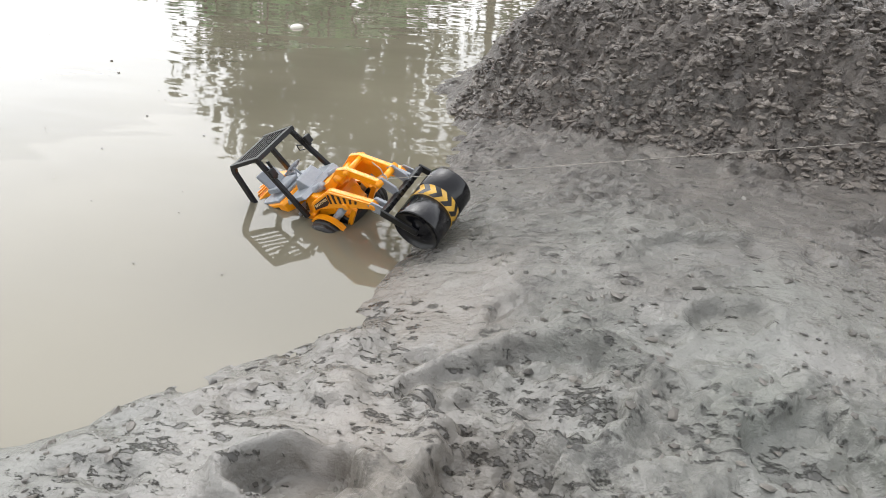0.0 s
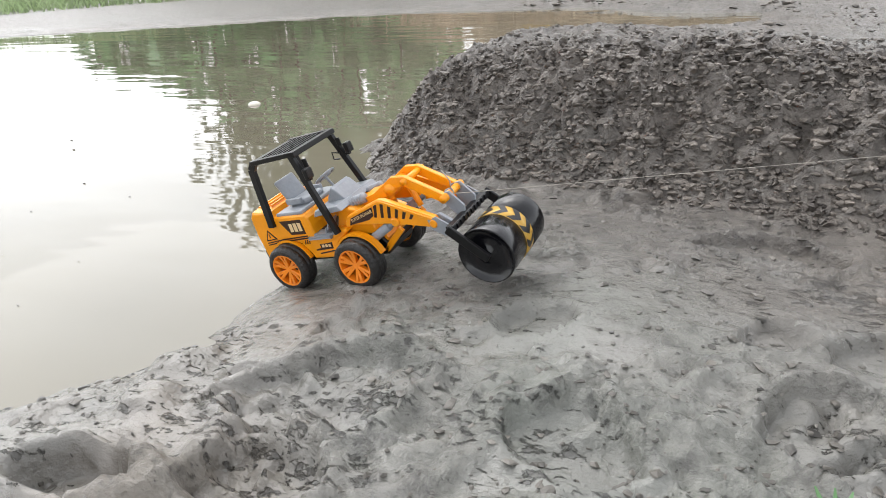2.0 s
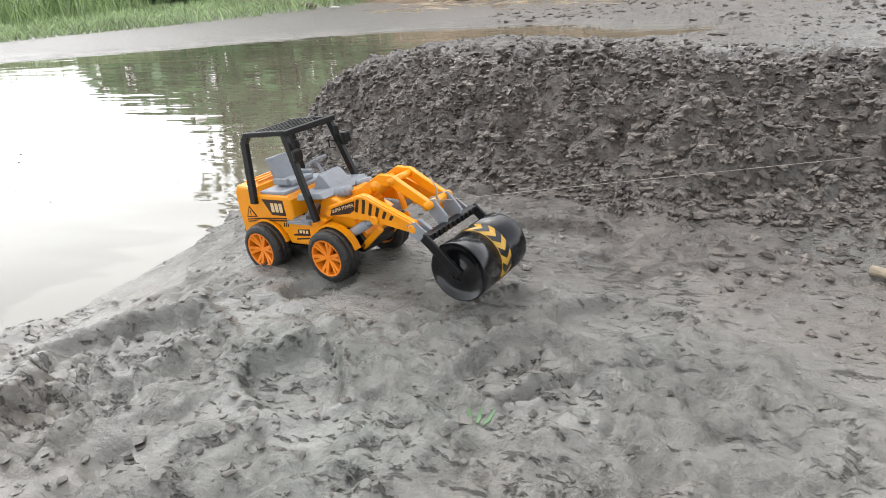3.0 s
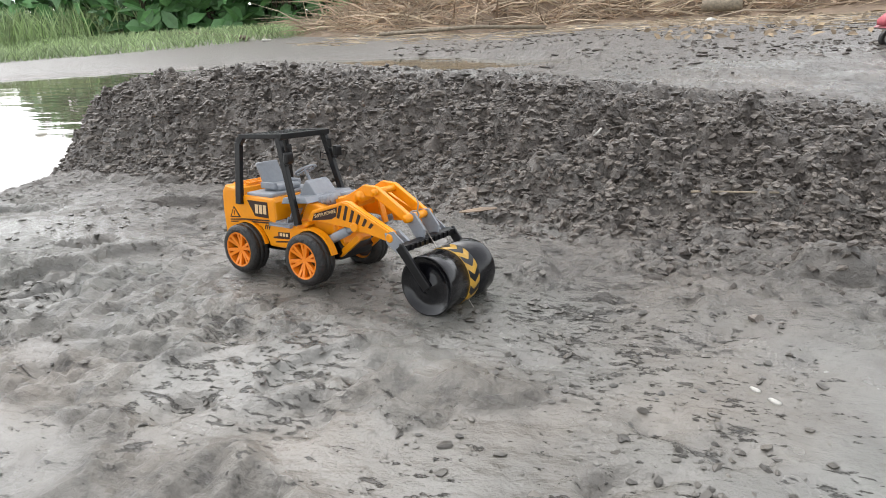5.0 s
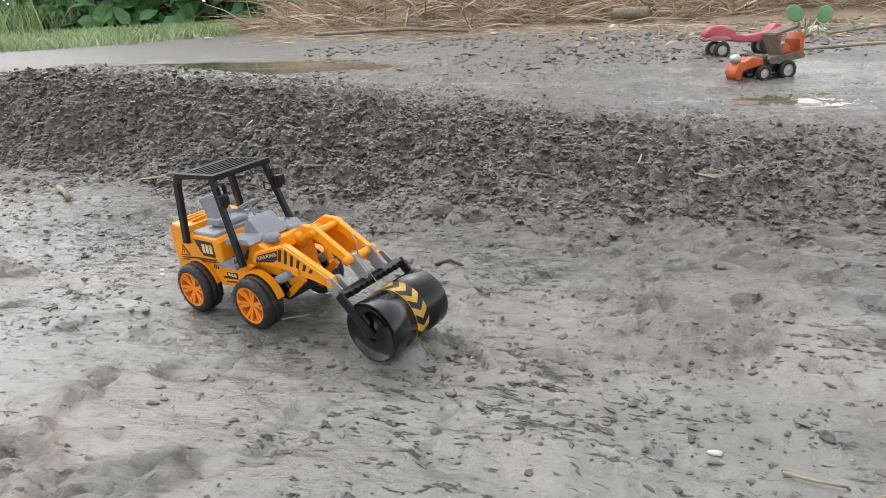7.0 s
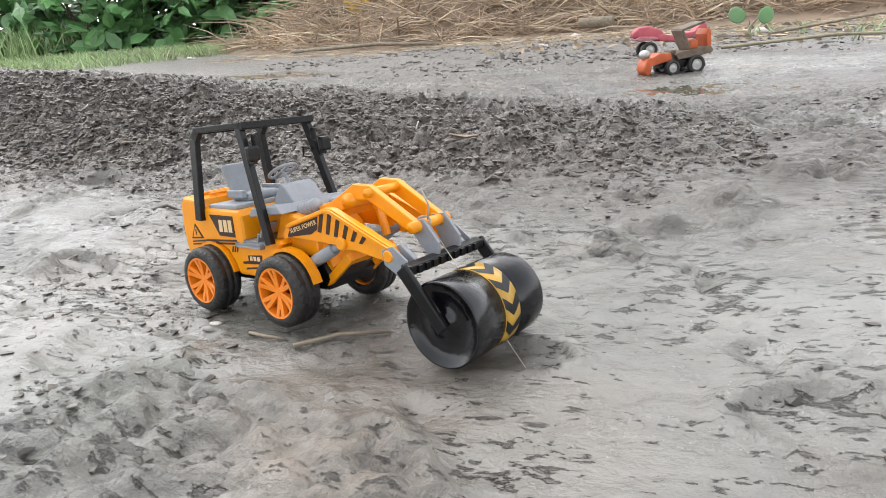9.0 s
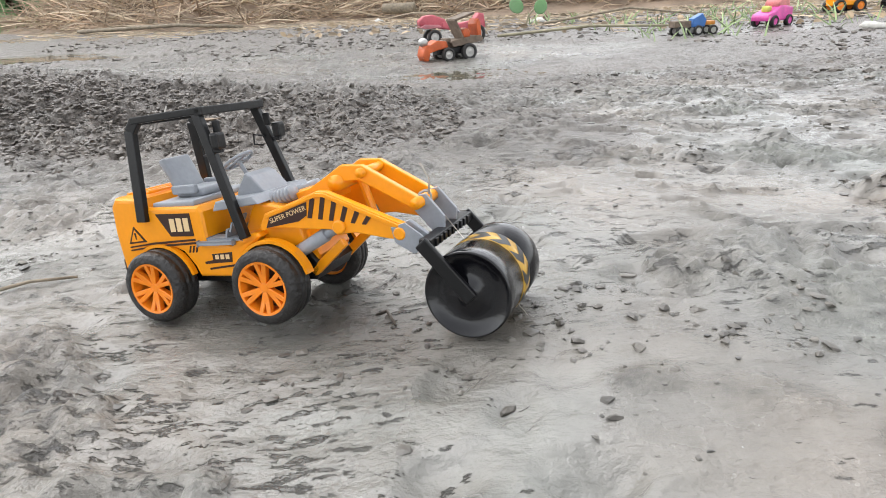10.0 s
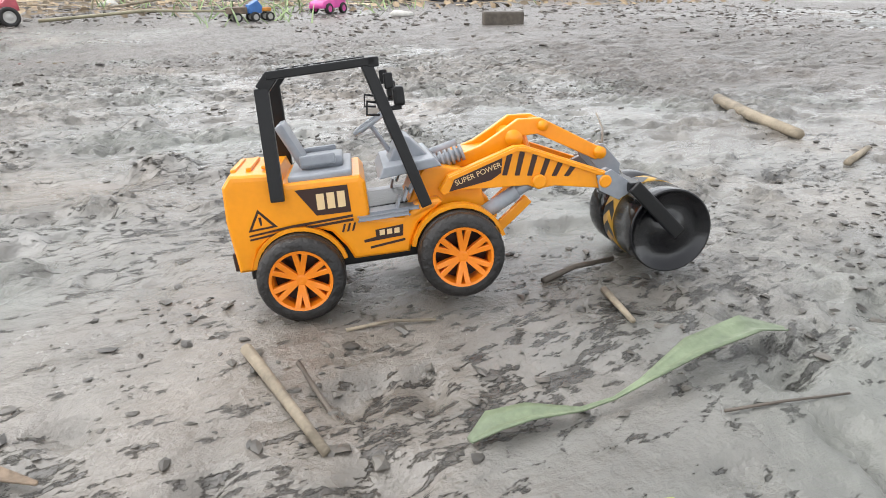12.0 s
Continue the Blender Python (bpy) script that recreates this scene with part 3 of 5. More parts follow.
    for s in (-1, 1):
        y0, y1 = s * 0.0325, s * 0.029
        bm = bar(bmesh.new(), (-0.0055, s * 0.0345, 0.0680), (-0.0035, y1, top - 0.006), 0.0075, 0.0045, (0, 1, 0), 0.0007)
        bar(bm, (-0.0035, y1, top - 0.007), (0.003, y1, top), 0.0072, 0.0045, (0, 1, 0), 0.0007)
        part("rear_post", bm, BLACK, toy)
        bm = bar(bmesh.new(), (0.0745, s * 0.0345, 0.0540), (0.0525, y1, top), 0.0062, 0.0045, (0, 1, 0), 0.0007)
        part("front_post", bm, BLACK, toy)
        # mirror and bracket on the front post
        bm = box(bmesh.new(), (0.0595, s * 0.031 - 0.0015, 0.108), (0.068, s * 0.031 + 0.0015, 0.1105), 0.0005)
        box(bm, (0.064, s * 0.032 - 0.0042, 0.110), (0.070, s * 0.032 + 0.0042, 0.1205), 0.0018)
        part("mirror", bm, BLACK, toy)
        bm = box(bmesh.new(), (0.0605, s * 0.026 - 0.001, 0.119), (0.0655, s * 0.026 + 0.001, 0.1275), 0.0008)
        part("lamp", bm, BLACK, toy)
        bm = tube(bmesh.new(), [(0.058, s * 0.027, 0.112), (0.050, s * 0.026, 0.114), (0.049, s * 0.026, 0.107), (0.056, s * 0.027, 0.106)], 0.0008)
        part("grab_handle", bm, BLACK, toy)
    roof = empty("roof", parent=toy)
    bm = bmesh.new()
    for s in (-1, 1):
        bar(bm, (0.000, s * 0.029, top), (0.0575, s * 0.029, top + 0.001), 0.0045, 0.005, (0, 1, 0), 0.0007)
    bar(bm, (0.001, -0.029, top - 0.001), (0.001, 0.029, top - 0.001), 0.0055, 0.0045, (0, 0, 1), 0.0007)
    bar(bm, (0.0560, -0.0315, top + 0.0005), (0.0560, 0.0315, top + 0.0005), 0.0062, 0.0052, (0, 0, 1), 0.0007)
    part("roof_frame", bm, BLACK, roof)
    slat = bmesh.new()
    bar(slat, (0, -0.0275, 0), (0, 0.0275, 0), 0.0024, 0.0022, (0, 0, 1), 0.0004)
    slat = part("slat", slat, BLACK, roof)
    slat.location = (0.0085, 0, top + 0.001)
    for k in range(1, 7):
        other = new("slat", slat.data)
        other.parent = roof
        other.location = (0.0085 + 0.0066 * k, 0, top + 0.001)
    # loader arms on both sides, with label and slots on the outer face
    arm = [(0.083, 0.0600), (0.089, 0.0680), (0.128, 0.0795), (0.134, 0.0790), (0.181, 0.0575), (0.184, 0.052), (0.180, 0.0475), (0.150, 0.0535), (0.140, 0.0530), (0.134, 0.0560), (0.092, 0.0590), (0.085, 0.0570)]
    for s in (-1, 1):
        y0, y1 = sorted((s * 0.0245, s * 0.0300))
        a = part("arm", prism(arm, y0, y1, 0.0008), YELLOW, toy)
        yo = s * 0.0304
        part("arm_rib", prism([(0.089, 0.0672), (0.128, 0.0787), (0.134, 0.0782), (0.180, 0.0572), (0.179, 0.0550), (0.133, 0.0762), (0.128, 0.0765), (0.090, 0.0652)], min(yo, s * 0.0318), max(yo, s * 0.0318), 0.0003), YELLOW, a)
        part("label", prism([(0.0885, 0.0590), (0.0920, 0.0655), (0.1205, 0.0738), (0.1190, 0.0655), (0.1130, 0.0622)], min(yo - s * 0.0004, yo), max(yo - s * 0.0004, yo), 0), DECAL, a, "dark label with cream lettering SUPER POWER")
        for k in range(6):
            x = 0.1225 + 0.0072 * k
            zt = 0.0752 - max(0, x - 0.131) * 0.46
            zb = 0.0640 - 0.0011 * k
            part("slot", prism([(x - 0.003, zb), (x - 0.0002, zb - 0.0004), (x + 0.0040, zt), (x + 0.0012, zt + 0.0012)], min(yo - s * 0.0004, yo + s * 0.00005), max(yo - s * 0.0004, yo + s * 0.00005), 0), DECAL, a, "dark red slanted stripe")
        if s < 0:
            cu = bpy.data.curves.new("lettering", "FONT")
            cu.body, cu.size, cu.extrude = "SUPER POWER", 0.0043, 0.00012
            cu.materials.append(CREAM)
            ob = new("lettering", cu)
            ob.parent = a
            ob.matrix_basis = pose(0.0925, yo - 0.0002, 0.0618, 90, -15.0, 0)
        for (px, pz, pr) in ((0.1405, 0.0575, 0.0042), (0.1795, 0.0522, 0.0038)):
            bm = lathe([(s * 0.0295, 0.0001), (s * 0.0295, pr), (s * 0.0318, pr), (s * 0.0325, pr * 0.8), (s * 0.0325, 0.0001)], 20)
            bmesh.ops.transform(bm, matrix=Matrix.Translation((px, 0, pz)), verts=bm.verts)
            part("pin", bm, YELLOW, a)
        # lift cylinder under the arm
        bm = rod(bmesh.new(), (0.102, s * 0.026, 0.040), (0.128, s * 0.026, 0.0525), 0.0043, seg=16)
        rod(bm, (0.126, s * 0.026, 0.0515), (0.139, s * 0.026, 0.0572), 0.0031, seg=12)
        part("lift_cylinder", bm, GREY, toy, "grey lift cylinder", True)
        bm = bar(bmesh.new(), (0.110, s * 0.020, 0.026), (0.136, s * 0.020, 0.046), 0.006, 0.004, (0, 1, 0), 0.001)
        part("strut", bm, YELLOW, toy)
        # clevis plates down to the drum frame
        cl = [(0.1745, 0.0560), (0.1835, 0.0585), (0.1935, 0.0505), (0.1955, 0.0440), (0.187, 0.0400), (0.176, 0.0470)]
        yc = s * 0.0215
        part("clevis", prism(cl, min(yc, yc + s * 0.0035), max(yc, yc + s * 0.0035), 0.0007), GREY, toy, "grey hinge plate")
        part("hinge_plate", prism(cl, min(s * 0.0302, s * 0.0318), max(s * 0.0302, s * 0.0318), 0.0004), GREY, toy, "grey outer hinge plate")
    # arched boom in the middle, two plates
    boom_o = [(0.094, 0.0745), (0.112, 0.0790), (0.124, 0.0850), (0.136, 0.0915), (0.150, 0.0905), (0.184, 0.0690), (0.187, 0.0640), (0.182, 0.0610), (0.160, 0.0740), (0.147, 0.0815), (0.137, 0.0815), (0.128, 0.0760), (0.116, 0.0700), (0.096, 0.0680)]
    boom = empty("boom", parent=toy)
    for y in (-0.0085, 0.0165):
        part("boom_plate", prism(boom_o, y - 0.0025, y + 0.0025, 0.0008), YELLOW, boom)
    for x, z, r in ((0.132, 0.0810, 0.0050), (0.184, 0.0655, 0.0036), (0.150, 0.0860, 0.003)):
        part("boom_pin", rod(bmesh.new(), (x, -0.014, z), (x, 0.021, z), r, seg=20), YELLOW, boom, "", True)
    bm = box(bmesh.new(), (0.096, -0.008, 0.070), (0.126, 0.016, 0.077), 0.002)
    part("boom_web", bm, YELLOW, boom)
    bm = rod(bmesh.new(), (0.140, 0.004, 0.083), (0.147, 0.004, 0.056), 0.0028, seg=10)
    part("boom_strut", bm, YELLOW, boom)
    # spring and ram behind the boom
    bm = rod(bmesh.new(), (0.080, -0.012, 0.0725), (0.100, -0.012, 0.0770), 0.0034, seg=14)
    d = Vector((0.018, 0, 0.0042))
    for k in range(6):
        c = Vector((0.0845, -0.012, 0.0735)) + d * (k / 6)
        rod(bm, c, c + d.normalized() * 0.0016, 0.0050, seg=16)
    part("spring", bm, GREY, toy, "grey moulded spring", True)
    bm = rod(bmesh.new(), (0.080, 0.016, 0.0725), (0.102, 0.016, 0.0775), 0.0038, seg=14)
    part("ram", bm, GREY, toy, "grey ram", True)
    # upper clevis, wire knot
    for y in (-0.0065, 0.0145):
        part("boom_clevis", prism([(0.178, 0.0690), (0.188, 0.0700), (0.1985, 0.0560), (0.1975, 0.0480), (0.190, 0.0470), (0.180, 0.0600)], y - 0.0012, y + 0.0012, 0.0005), GREY, toy, "grey hinge plate")
    bm = tube(bmesh.new(), [(TIP.x + 0.004 * math.cos(a), TIP.y - 0.008 + 0.002 * math.sin(2 * a), TIP.z + 0.005 * math.sin(a)) for a in np.linspace(0, 9.4, 30)], 0.0007)
    tube(bm, [TIP + Vector((0.003, -0.008, 0.003)), TIP + Vector((0.004, -0.007, 0.012)), TIP + Vector((0.000, -0.008, 0.022))], 0.0006)
    part("knot", bm, STRING, toy, "tied end of the pull string", True)
    # drum frame
    drum_c = Vector((0.2205, 0, 0.0195))
    bm = bar(bmesh.new(), (0.1965, -0.036, 0.0475), (0.1965, 0.036, 0.0475), 0.0075, 0.0058, (0, 0, 1), 0.0009)
    for k in range(9):
        box(bm, (0.2000, -0.030 + 0.0068 * k, 0.0452), (0.2015, -0.0265 + 0.0068 * k, 0.0498), 0.0003)
    fr = part("drum_frame", bm, BLACK, toy)
    for s in (-1, 1):
        bm = bar(bmesh.new(), (0.1945, s * 0.0375, 0.0490), (drum_c.x + 0.004, s * 0.0375, drum_c.z - 0.001), 0.0085, 0.0030, (0, 1, 0), 0.0010)
        part("side_arm", bm, BLACK, fr)
    # wheels and drum, which turn
    turning = []
    for x in (0.0, WHEELBASE):
        for s in (-1, 1):
            w = part("wheel", rim_bm(s), ORANGE, toy, "orange six-spoke rim with black tyre", False)
            part("tyre", wheel_bm(), TYRE, w, "muddy black tyre", True)
            for k in range(6):
                part("spoke", spoke_bm(s, k), ORANGE, w)
            part("hub", lathe([(s * 0.003, 0.0001), (s * 0.003, 0.0044), (s * 0.0068, 0.0040), (s * 0.0076, 0.0028), (s * 0.0070, 0.0001)], 20), ORANGE, w, "", True)
            # disc behind the spokes, its dark colour stands in for shade in the openings
            disc = lathe([(-0.0012 - s * 0.003, 0.0001), (-0.0012 - s * 0.003, 0.0151), (0.0012 - s * 0.003, 0.0151), (0.0012 - s * 0.003, 0.0001)], 28)
            part("wheel_disc", disc, DECAL, w, "wheel disc behind the spokes, coloured dark as shade in the openings")
            turning.append((w, (x, s * (0.0385 if x else 0.0365), 0.0250), WHEEL_R))
    bm = lathe([(-0.034, 0.0001), (-0.0335, 0.006), (-0.0315, 0.0075), (-0.0312, DRUM_R - 0.0022), (-0.0345, DRUM_R - 0.0014), (-0.0345, DRUM_R - 0.0002), (-0.0335, DRUM_R),
                (-0.008, DRUM_R), (-0.0078, DRUM_R - 0.0004), (0.0078, DRUM_R - 0.0004), (0.008, DRUM_R), (0.0335, DRUM_R), (0.0345, DRUM_R - 0.0002), (0.0345, DRUM_R - 0.0014), (0.0312, DRUM_R - 0.0022), (0.0315, 0.0075), (0.0335, 0.006), (0.034, 0.0001)], 64)
    drum = part("drum", bm, DRUMM, toy, "glossy wet black roller drum", True)
    band = lathe([(-0.0077, DRUM_R - 0.0003), (-0.0076, DRUM_R + 0.0001), (0.0076, DRUM_R + 0.0001), (0.0077, DRUM_R - 0.0003)], 64)
    part("band", band, mat("band_yellow", (0.62, 0.36, 0.05), 0.35, vary=0.3, scale=60), drum, "yellow hazard band", True)
    n = 12
    for k in range(n):
        bm = bmesh.new()
        for side in (-1, 1):
            quad = []
            for u, a in ((0, 0.0), (1, 0.24), (1, 0.24 + 0.26), (0, 0.26)):
                th = 2 * math.pi * k / n + a
                quad.append((side * 0.0075 * u, th))
            rows = []
            for v in range(4):
                f = v / 3
                row = []
                for (y0, t0), (y1, t1) in ((quad[0], quad[1]), (quad[3], quad[2])):
                    y, th = y0 + (y1 - y0) * f, t0 + (t1 - t0) * f
                    row.append((y, th))
                rows.append([bm.verts.new(((DRUM_R + 0.0003) * math.cos(row[0][1] + (row[1][1] - row[0][1]) * g / 3), row[0][0], (DRUM_R + 0.0003) * math.sin(row[0][1] + (row[1][1] - row[0][1]) * g / 3))) for g in range(4)])
            for p, q in zip(rows, rows[1:]):
                for g in range(3):
                    bm.faces.new((p[g], p[g + 1], q[g + 1], q[g]))
        bmesh.ops.remove_doubles(bm, verts=bm.verts, dist=1e-6)
        bmesh.ops.recalc_face_normals(bm, faces=bm.faces)
        part("chevron", bm, BLACK, drum, "", True)
    turning.append((drum, tuple(drum_c), DRUM_R))
    # stickers on the flanks
    for s in (-1, 1):
        y = s * 0.0329
        lo, hi = sorted((y - s * 0.0004, y))
        lab = part("sticker", prism([(0.004, 0.0725), (0.0325, 0.0718), (0.0325, 0.0565), (0.0135, 0.0570)], lo, hi), DECAL, toy, "black trapezoid brand sticker")
        for k in range(3):
            x = 0.0145 + 0.0057 * k
            bm = prism([(x, 0.0600), (x + 0.0042, 0.0600), (x + 0.0046, 0.0688), (x + 0.0004, 0.0690)], min(y, y + s * 0.0002), max(y, y + s * 0.0002))
            part("mark", bm, CREAM, lab)
        tri = part("warning_triangle", prism([(-0.0245, 0.0530), (-0.0085, 0.0540), (-0.0175, 0.0650)], lo, hi), DECAL, toy, "black warning triangle outline")
        part("triangle_field", prism([(-0.0222, 0.0543), (-0.0112, 0.0550), (-0.0173, 0.0628)], min(y, y + s * 0.0002), max(y, y + s * 0.0002)), YELLOW, tri)
        part("warning_sign", prism([(-0.0174, 0.0560), (-0.0166, 0.0560), (-0.0162, 0.0606), (-0.0178, 0.0606)], min(y, y + s * 0.0004), max(y, y + s * 0.0004)), DECAL, tri)
        for k in range(2):
            z = 0.0512 - 0.0022 * k
            part("pinstripe", prism([(-0.0245, z - 0.0010), (-0.002, z + 0.0009), (0.033, z + 0.0022), (0.033, z + 0.0036), (-0.002, z + 0.0022), (-0.0245, z)], lo, hi), DECAL, toy)
        low = part("sill_sticker", prism([(0.0440, 0.0440), (0.0600, 0.0450), (0.0590, 0.0385), (0.0370, 0.0375), (0.0370, 0.0390), (0.0440, 0.0400)], lo, hi), DECAL, toy, "small black sill sticker")
        for k in range(3):
            x = 0.0460 + 0.0042 * k
            part("mark", prism([(x, 0.0405), (x + 0.003, 0.0406), (x + 0.0032, 0.0436), (x + 0.0003, 0.0435)], min(y, y + s * 0.0002), max(y, y + s * 0.0002)), CREAM, low)
        part("sill_stripe", prism([(0.040, 0.0335), (0.060, 0.0355), (0.060, 0.0368), (0.040, 0.0348)], lo, hi), DECAL, toy)
        for k in range(3):
            x = 0.0255 + 0.0028 * k
            part("vent_slash", prism([(x, 0.0455), (x + 0.0012, 0.0455), (x + 0.0030, 0.0500), (x + 0.0018, 0.0500)], lo, hi), DECAL, toy)
    return toy, turning, fr


ROLLER, TURNING, DRUM_FRAME = build_roller()
HINGE = Vector((0.187, 0.0, 0.050))


def build_string():
    bm = rod(bmesh.new(), (0, 0, 0), (1.6, 0, 0), 0.00030, seg=6)
    for k in range(24):
        rod(bm, (0.066 * k, 0, 0), (0.066 * k + 0.02, 0, 0.0), 0.00038, seg=6)
    return tagged(obj("pull_string", bm, STRING), "taut pale string that pulls the toy along", "string")


PULL = build_string()


# ---- loose soil, plants and litter ----
rng = np.random.default_rng(7)
ICO = bmesh.new()
bmesh.ops.create_icosphere(ICO, subdivisions=1, radius=1)
ICO.verts.ensure_lookup_table()
ICO_V = np.array([v.co[:] for v in ICO.verts])
ICO_F = np.array([[v.index for v in f.verts] for f in ICO.faces])
ICO.free()


def lumps(name, x, y, size, flat, material, label, sink=0.25, rugged=0.9, smooth=False):
    """Many small irregular clods lying on the ground, as one sheet of stuff."""
    n = len(x)
    z = height(x, y)[0]
    v = ICO_V[None] * (1 + rugged * (rng.random((n, len(ICO_V), 1)) - 0.5)) + 0.3 * rugged * (rng.random((n, len(ICO_V), 3)) - 0.5)
    v = v * (size[:, None] * np.stack([0.7 + 0.9 * rng.random(n), 0.6 + 0.5 * rng.random(n), flat * (0.6 + 0.6 * rng.random(n))], 1))[:, None]
    a = rng.random(n) * 6.28
    c, s = np.cos(a)[:, None], np.sin(a)[:, None]
    vx, vy = v[..., 0] * c - v[..., 1] * s, v[..., 0] * s + v[..., 1] * c
    co = np.stack([vx + x[:, None], vy + y[:, None], v[..., 2] + (z + size * flat * (0.5 - sink))[:, None]], -1).reshape(-1, 3)
    faces = (ICO_F[None] + (np.arange(n) * len(ICO_V))[:, None, None]).reshape(-1, 3)
    return tagged(mesh_from(name, co, faces, material, smooth=smooth), label, "soil", kind="stuff")


def on_mound():
    n = 76000
    x, y = rng.uniform(-0.9, 1.35, n), rng.uniform(1.05, 1.95, n)
    m = mound_at(x, y)[0]
    apron = step(1.02, 1.3, y) * step(-0.3, 0.1, x) * 0.35 * step(-0.1, 0.3, fbm(x * 6, y * 6, 3, 52))
    keep = rng.random(n) < np.maximum(apron, np.where(m > 0.03, np.where(y < 1.62, 0.9, 0.10), 0)) * np.interp(x, [-0.9, 0.5, 0.9, 1.35], [1, 0.9, 0.6, 0.2])
    x, y = x[keep], y[keep]
    k = rng.random(len(x))
    size = 0.0025 + 0.0030 * rng.random(len(x)) ** 1.5 + 0.0025 * (k < 0.05)
    lumps("clods", x, y, size, 0.7, CLOD, "crumbled brown clods on the dug bank", 0.34, 0.95)


def crumbs():
    n = 50000
    x, y = rng.uniform(-1.0, 2.6, n), 0.3 + 2.0 * rng.random(n) ** 0.9
    dens = step(0.0, 0.35, fbm(x * 4.5, y * 4.5, 3, 90)) * 0.9 + 0.05 + 0.25 * step(1.1, 1.35, y)
    for cx, cy in ((-0.80, 1.0), (-0.78, 0.94), (-0.83, 1.03), (-0.59, 0.985), (-0.62, 1.15), (-0.86, 0.93), (0.70, 0.86), (1.77, 0.93), (1.62, 1.1), (0.0, 0.915), (0.14, 0.88), (0.27, 1.07), (0.33, 1.02), (1.40, 1.02), (0.41, 0.86), (0.61, 0.81), (0.67, 1.03), (-0.62, 1.05)):
        dens = dens + np.exp(-(((x - cx) ** 2 + (y - cy) ** 2) / 0.045**2))
    keep = (rng.random(n) < dens) & (height(x, y)[0] > WATER_Z + 0.004)
    x, y = x[keep], y[keep]
    lumps("crumbs", x, y, 0.0012 + 0.0030 * rng.random(len(x)) ** 3, 0.42, mat("wet_crumbs", (0.110, 0.100, 0.085), 0.4, vary=0.5, scale=40, island=0.5), "small dark crumbs of mud on the wet clay", 0.2)
    n = 16000
    x, y = rng.uniform(-1.5, 5.5, n), 1.0 + 4.6 * rng.random(n)
    near = (y < 1.9) & (x < 1.35)
    x, y = x[~near], y[~near]
    n = len(x)
    keep = (height(x, y)[0] > WATER_Z + 0.012) & (rng.random(n) < 0.25 + step(0, 0.25, fbm(x * 2, y * 2, 3, 91)))
    x, y = x[keep], y[keep]
    lumps("trodden_clods", x, y, (0.0025 + 0.009 * rng.random(len(x)) ** 3) * np.interp(y, [1, 2, 4], [0.7, 1.1, 1.9]), 0.5, CLOD, "trodden clods on the far mud", 0.35, 1.0)


on_mound()
crumbs()


def strands(name, base, tip, width, material, label, category, droop=0.0):
    """Thin three-sided stalks from base to tip, bent by droop, as one object of stuff."""
    n = len(base)
    d = tip - base
    side = np.cross(d, rng.normal(size=(n, 3)))
    side /= np.linalg.norm(side, axis=1)[:, None] + 1e-9
    other = np.cross(d, side)
    other /= np.linalg.norm(other, axis=1)[:, None] + 1e-9
    mid = base + d * 0.55
    mid[:, 2] += droop * np.linalg.norm(d, axis=1)
    rows = []
    for p, w in ((base, 1.0), (mid, 0.8), (tip, 0.15)):
        for k in range(3):
            a = 2.094 * k
            rows.append(p + (width * w)[:, None] * (math.cos(a) * side + math.sin(a) * other))
    co = np.stack(rows, 1).reshape(-1, 3)
    f = [[r + k, r + (k + 1) % 3, r + 3 + (k + 1) % 3, r + 3 + k] for r in (0, 3) for k in range(3)]
    faces = (np.array(f)[None] + (np.arange(n) * 9)[:, None, None]).reshape(-1, 4)
    return tagged(mesh_from(name, co, faces, material), label, category, kind="stuff")


def blades(name, x, y, tall, material, label, category, lean=0.35, width=0.03):
    z = height(x, y)[0]
    base = np.stack([x, y, z - 0.01], 1)
    tip = base + np.stack([rng.normal(size=len(x)) * lean * tall, rng.normal(size=len(x)) * lean * tall, tall], 1)
    return strands(name, base, tip, width * tall, material, label, category, 0.06)


def leaves(name, centre, size, normal_up, material, parent=None, label="", category=""):
    """Folded pointed leaves with a midrib, each its own island."""
    n = len(centre)
    up = rng.normal(size=(n, 3)) * (1 - normal_up) + np.array([0, -0.5 * normal_up, normal_up])
    up /= np.linalg.norm(up, axis=1)[:, None]
    along = np.cross(up, rng.normal(size=(n, 3)))
    along /= np.linalg.norm(along, axis=1)[:, None]
    wide = np.cross(up, along)
    s = size[:, None]
    pts = [centre - along * s * 0.5, centre - along * s * 0.2 + wide * s * 0.30 + up * s * 0.07, centre + along * s * 0.15 + wide * s * 0.27 + up * s * 0.06, centre + along * s * 0.6 - up * s * 0.1,
           centre + along * s * 0.15 - wide * s * 0.27 + up * s * 0.06, centre - along * s * 0.2 - wide * s * 0.30 + up * s * 0.07, centre]
    co = np.stack(pts, 1).reshape(-1, 3)
    f = np.array([[0, 1, 6], [1, 2, 6], [2, 3, 6], [3, 4, 6], [4, 5, 6], [5, 0, 6]])
    faces = (f[None] + (np.arange(n) * 7)[:, None, None]).reshape(-1, 3)
    ob = mesh_from(name, co, faces, material)
    if parent:
        ob.parent = parent
    elif label:
        tagged(ob, label, category, kind="stuff")
    return ob


def azimuth(deg, far, eye=(0.43, 0.49)):
    """A place so many degrees left of straight ahead, so far from the walk's middle."""
    return eye[0] - far * math.sin(radians(deg)), eye[1] + far * math.cos(radians(deg))


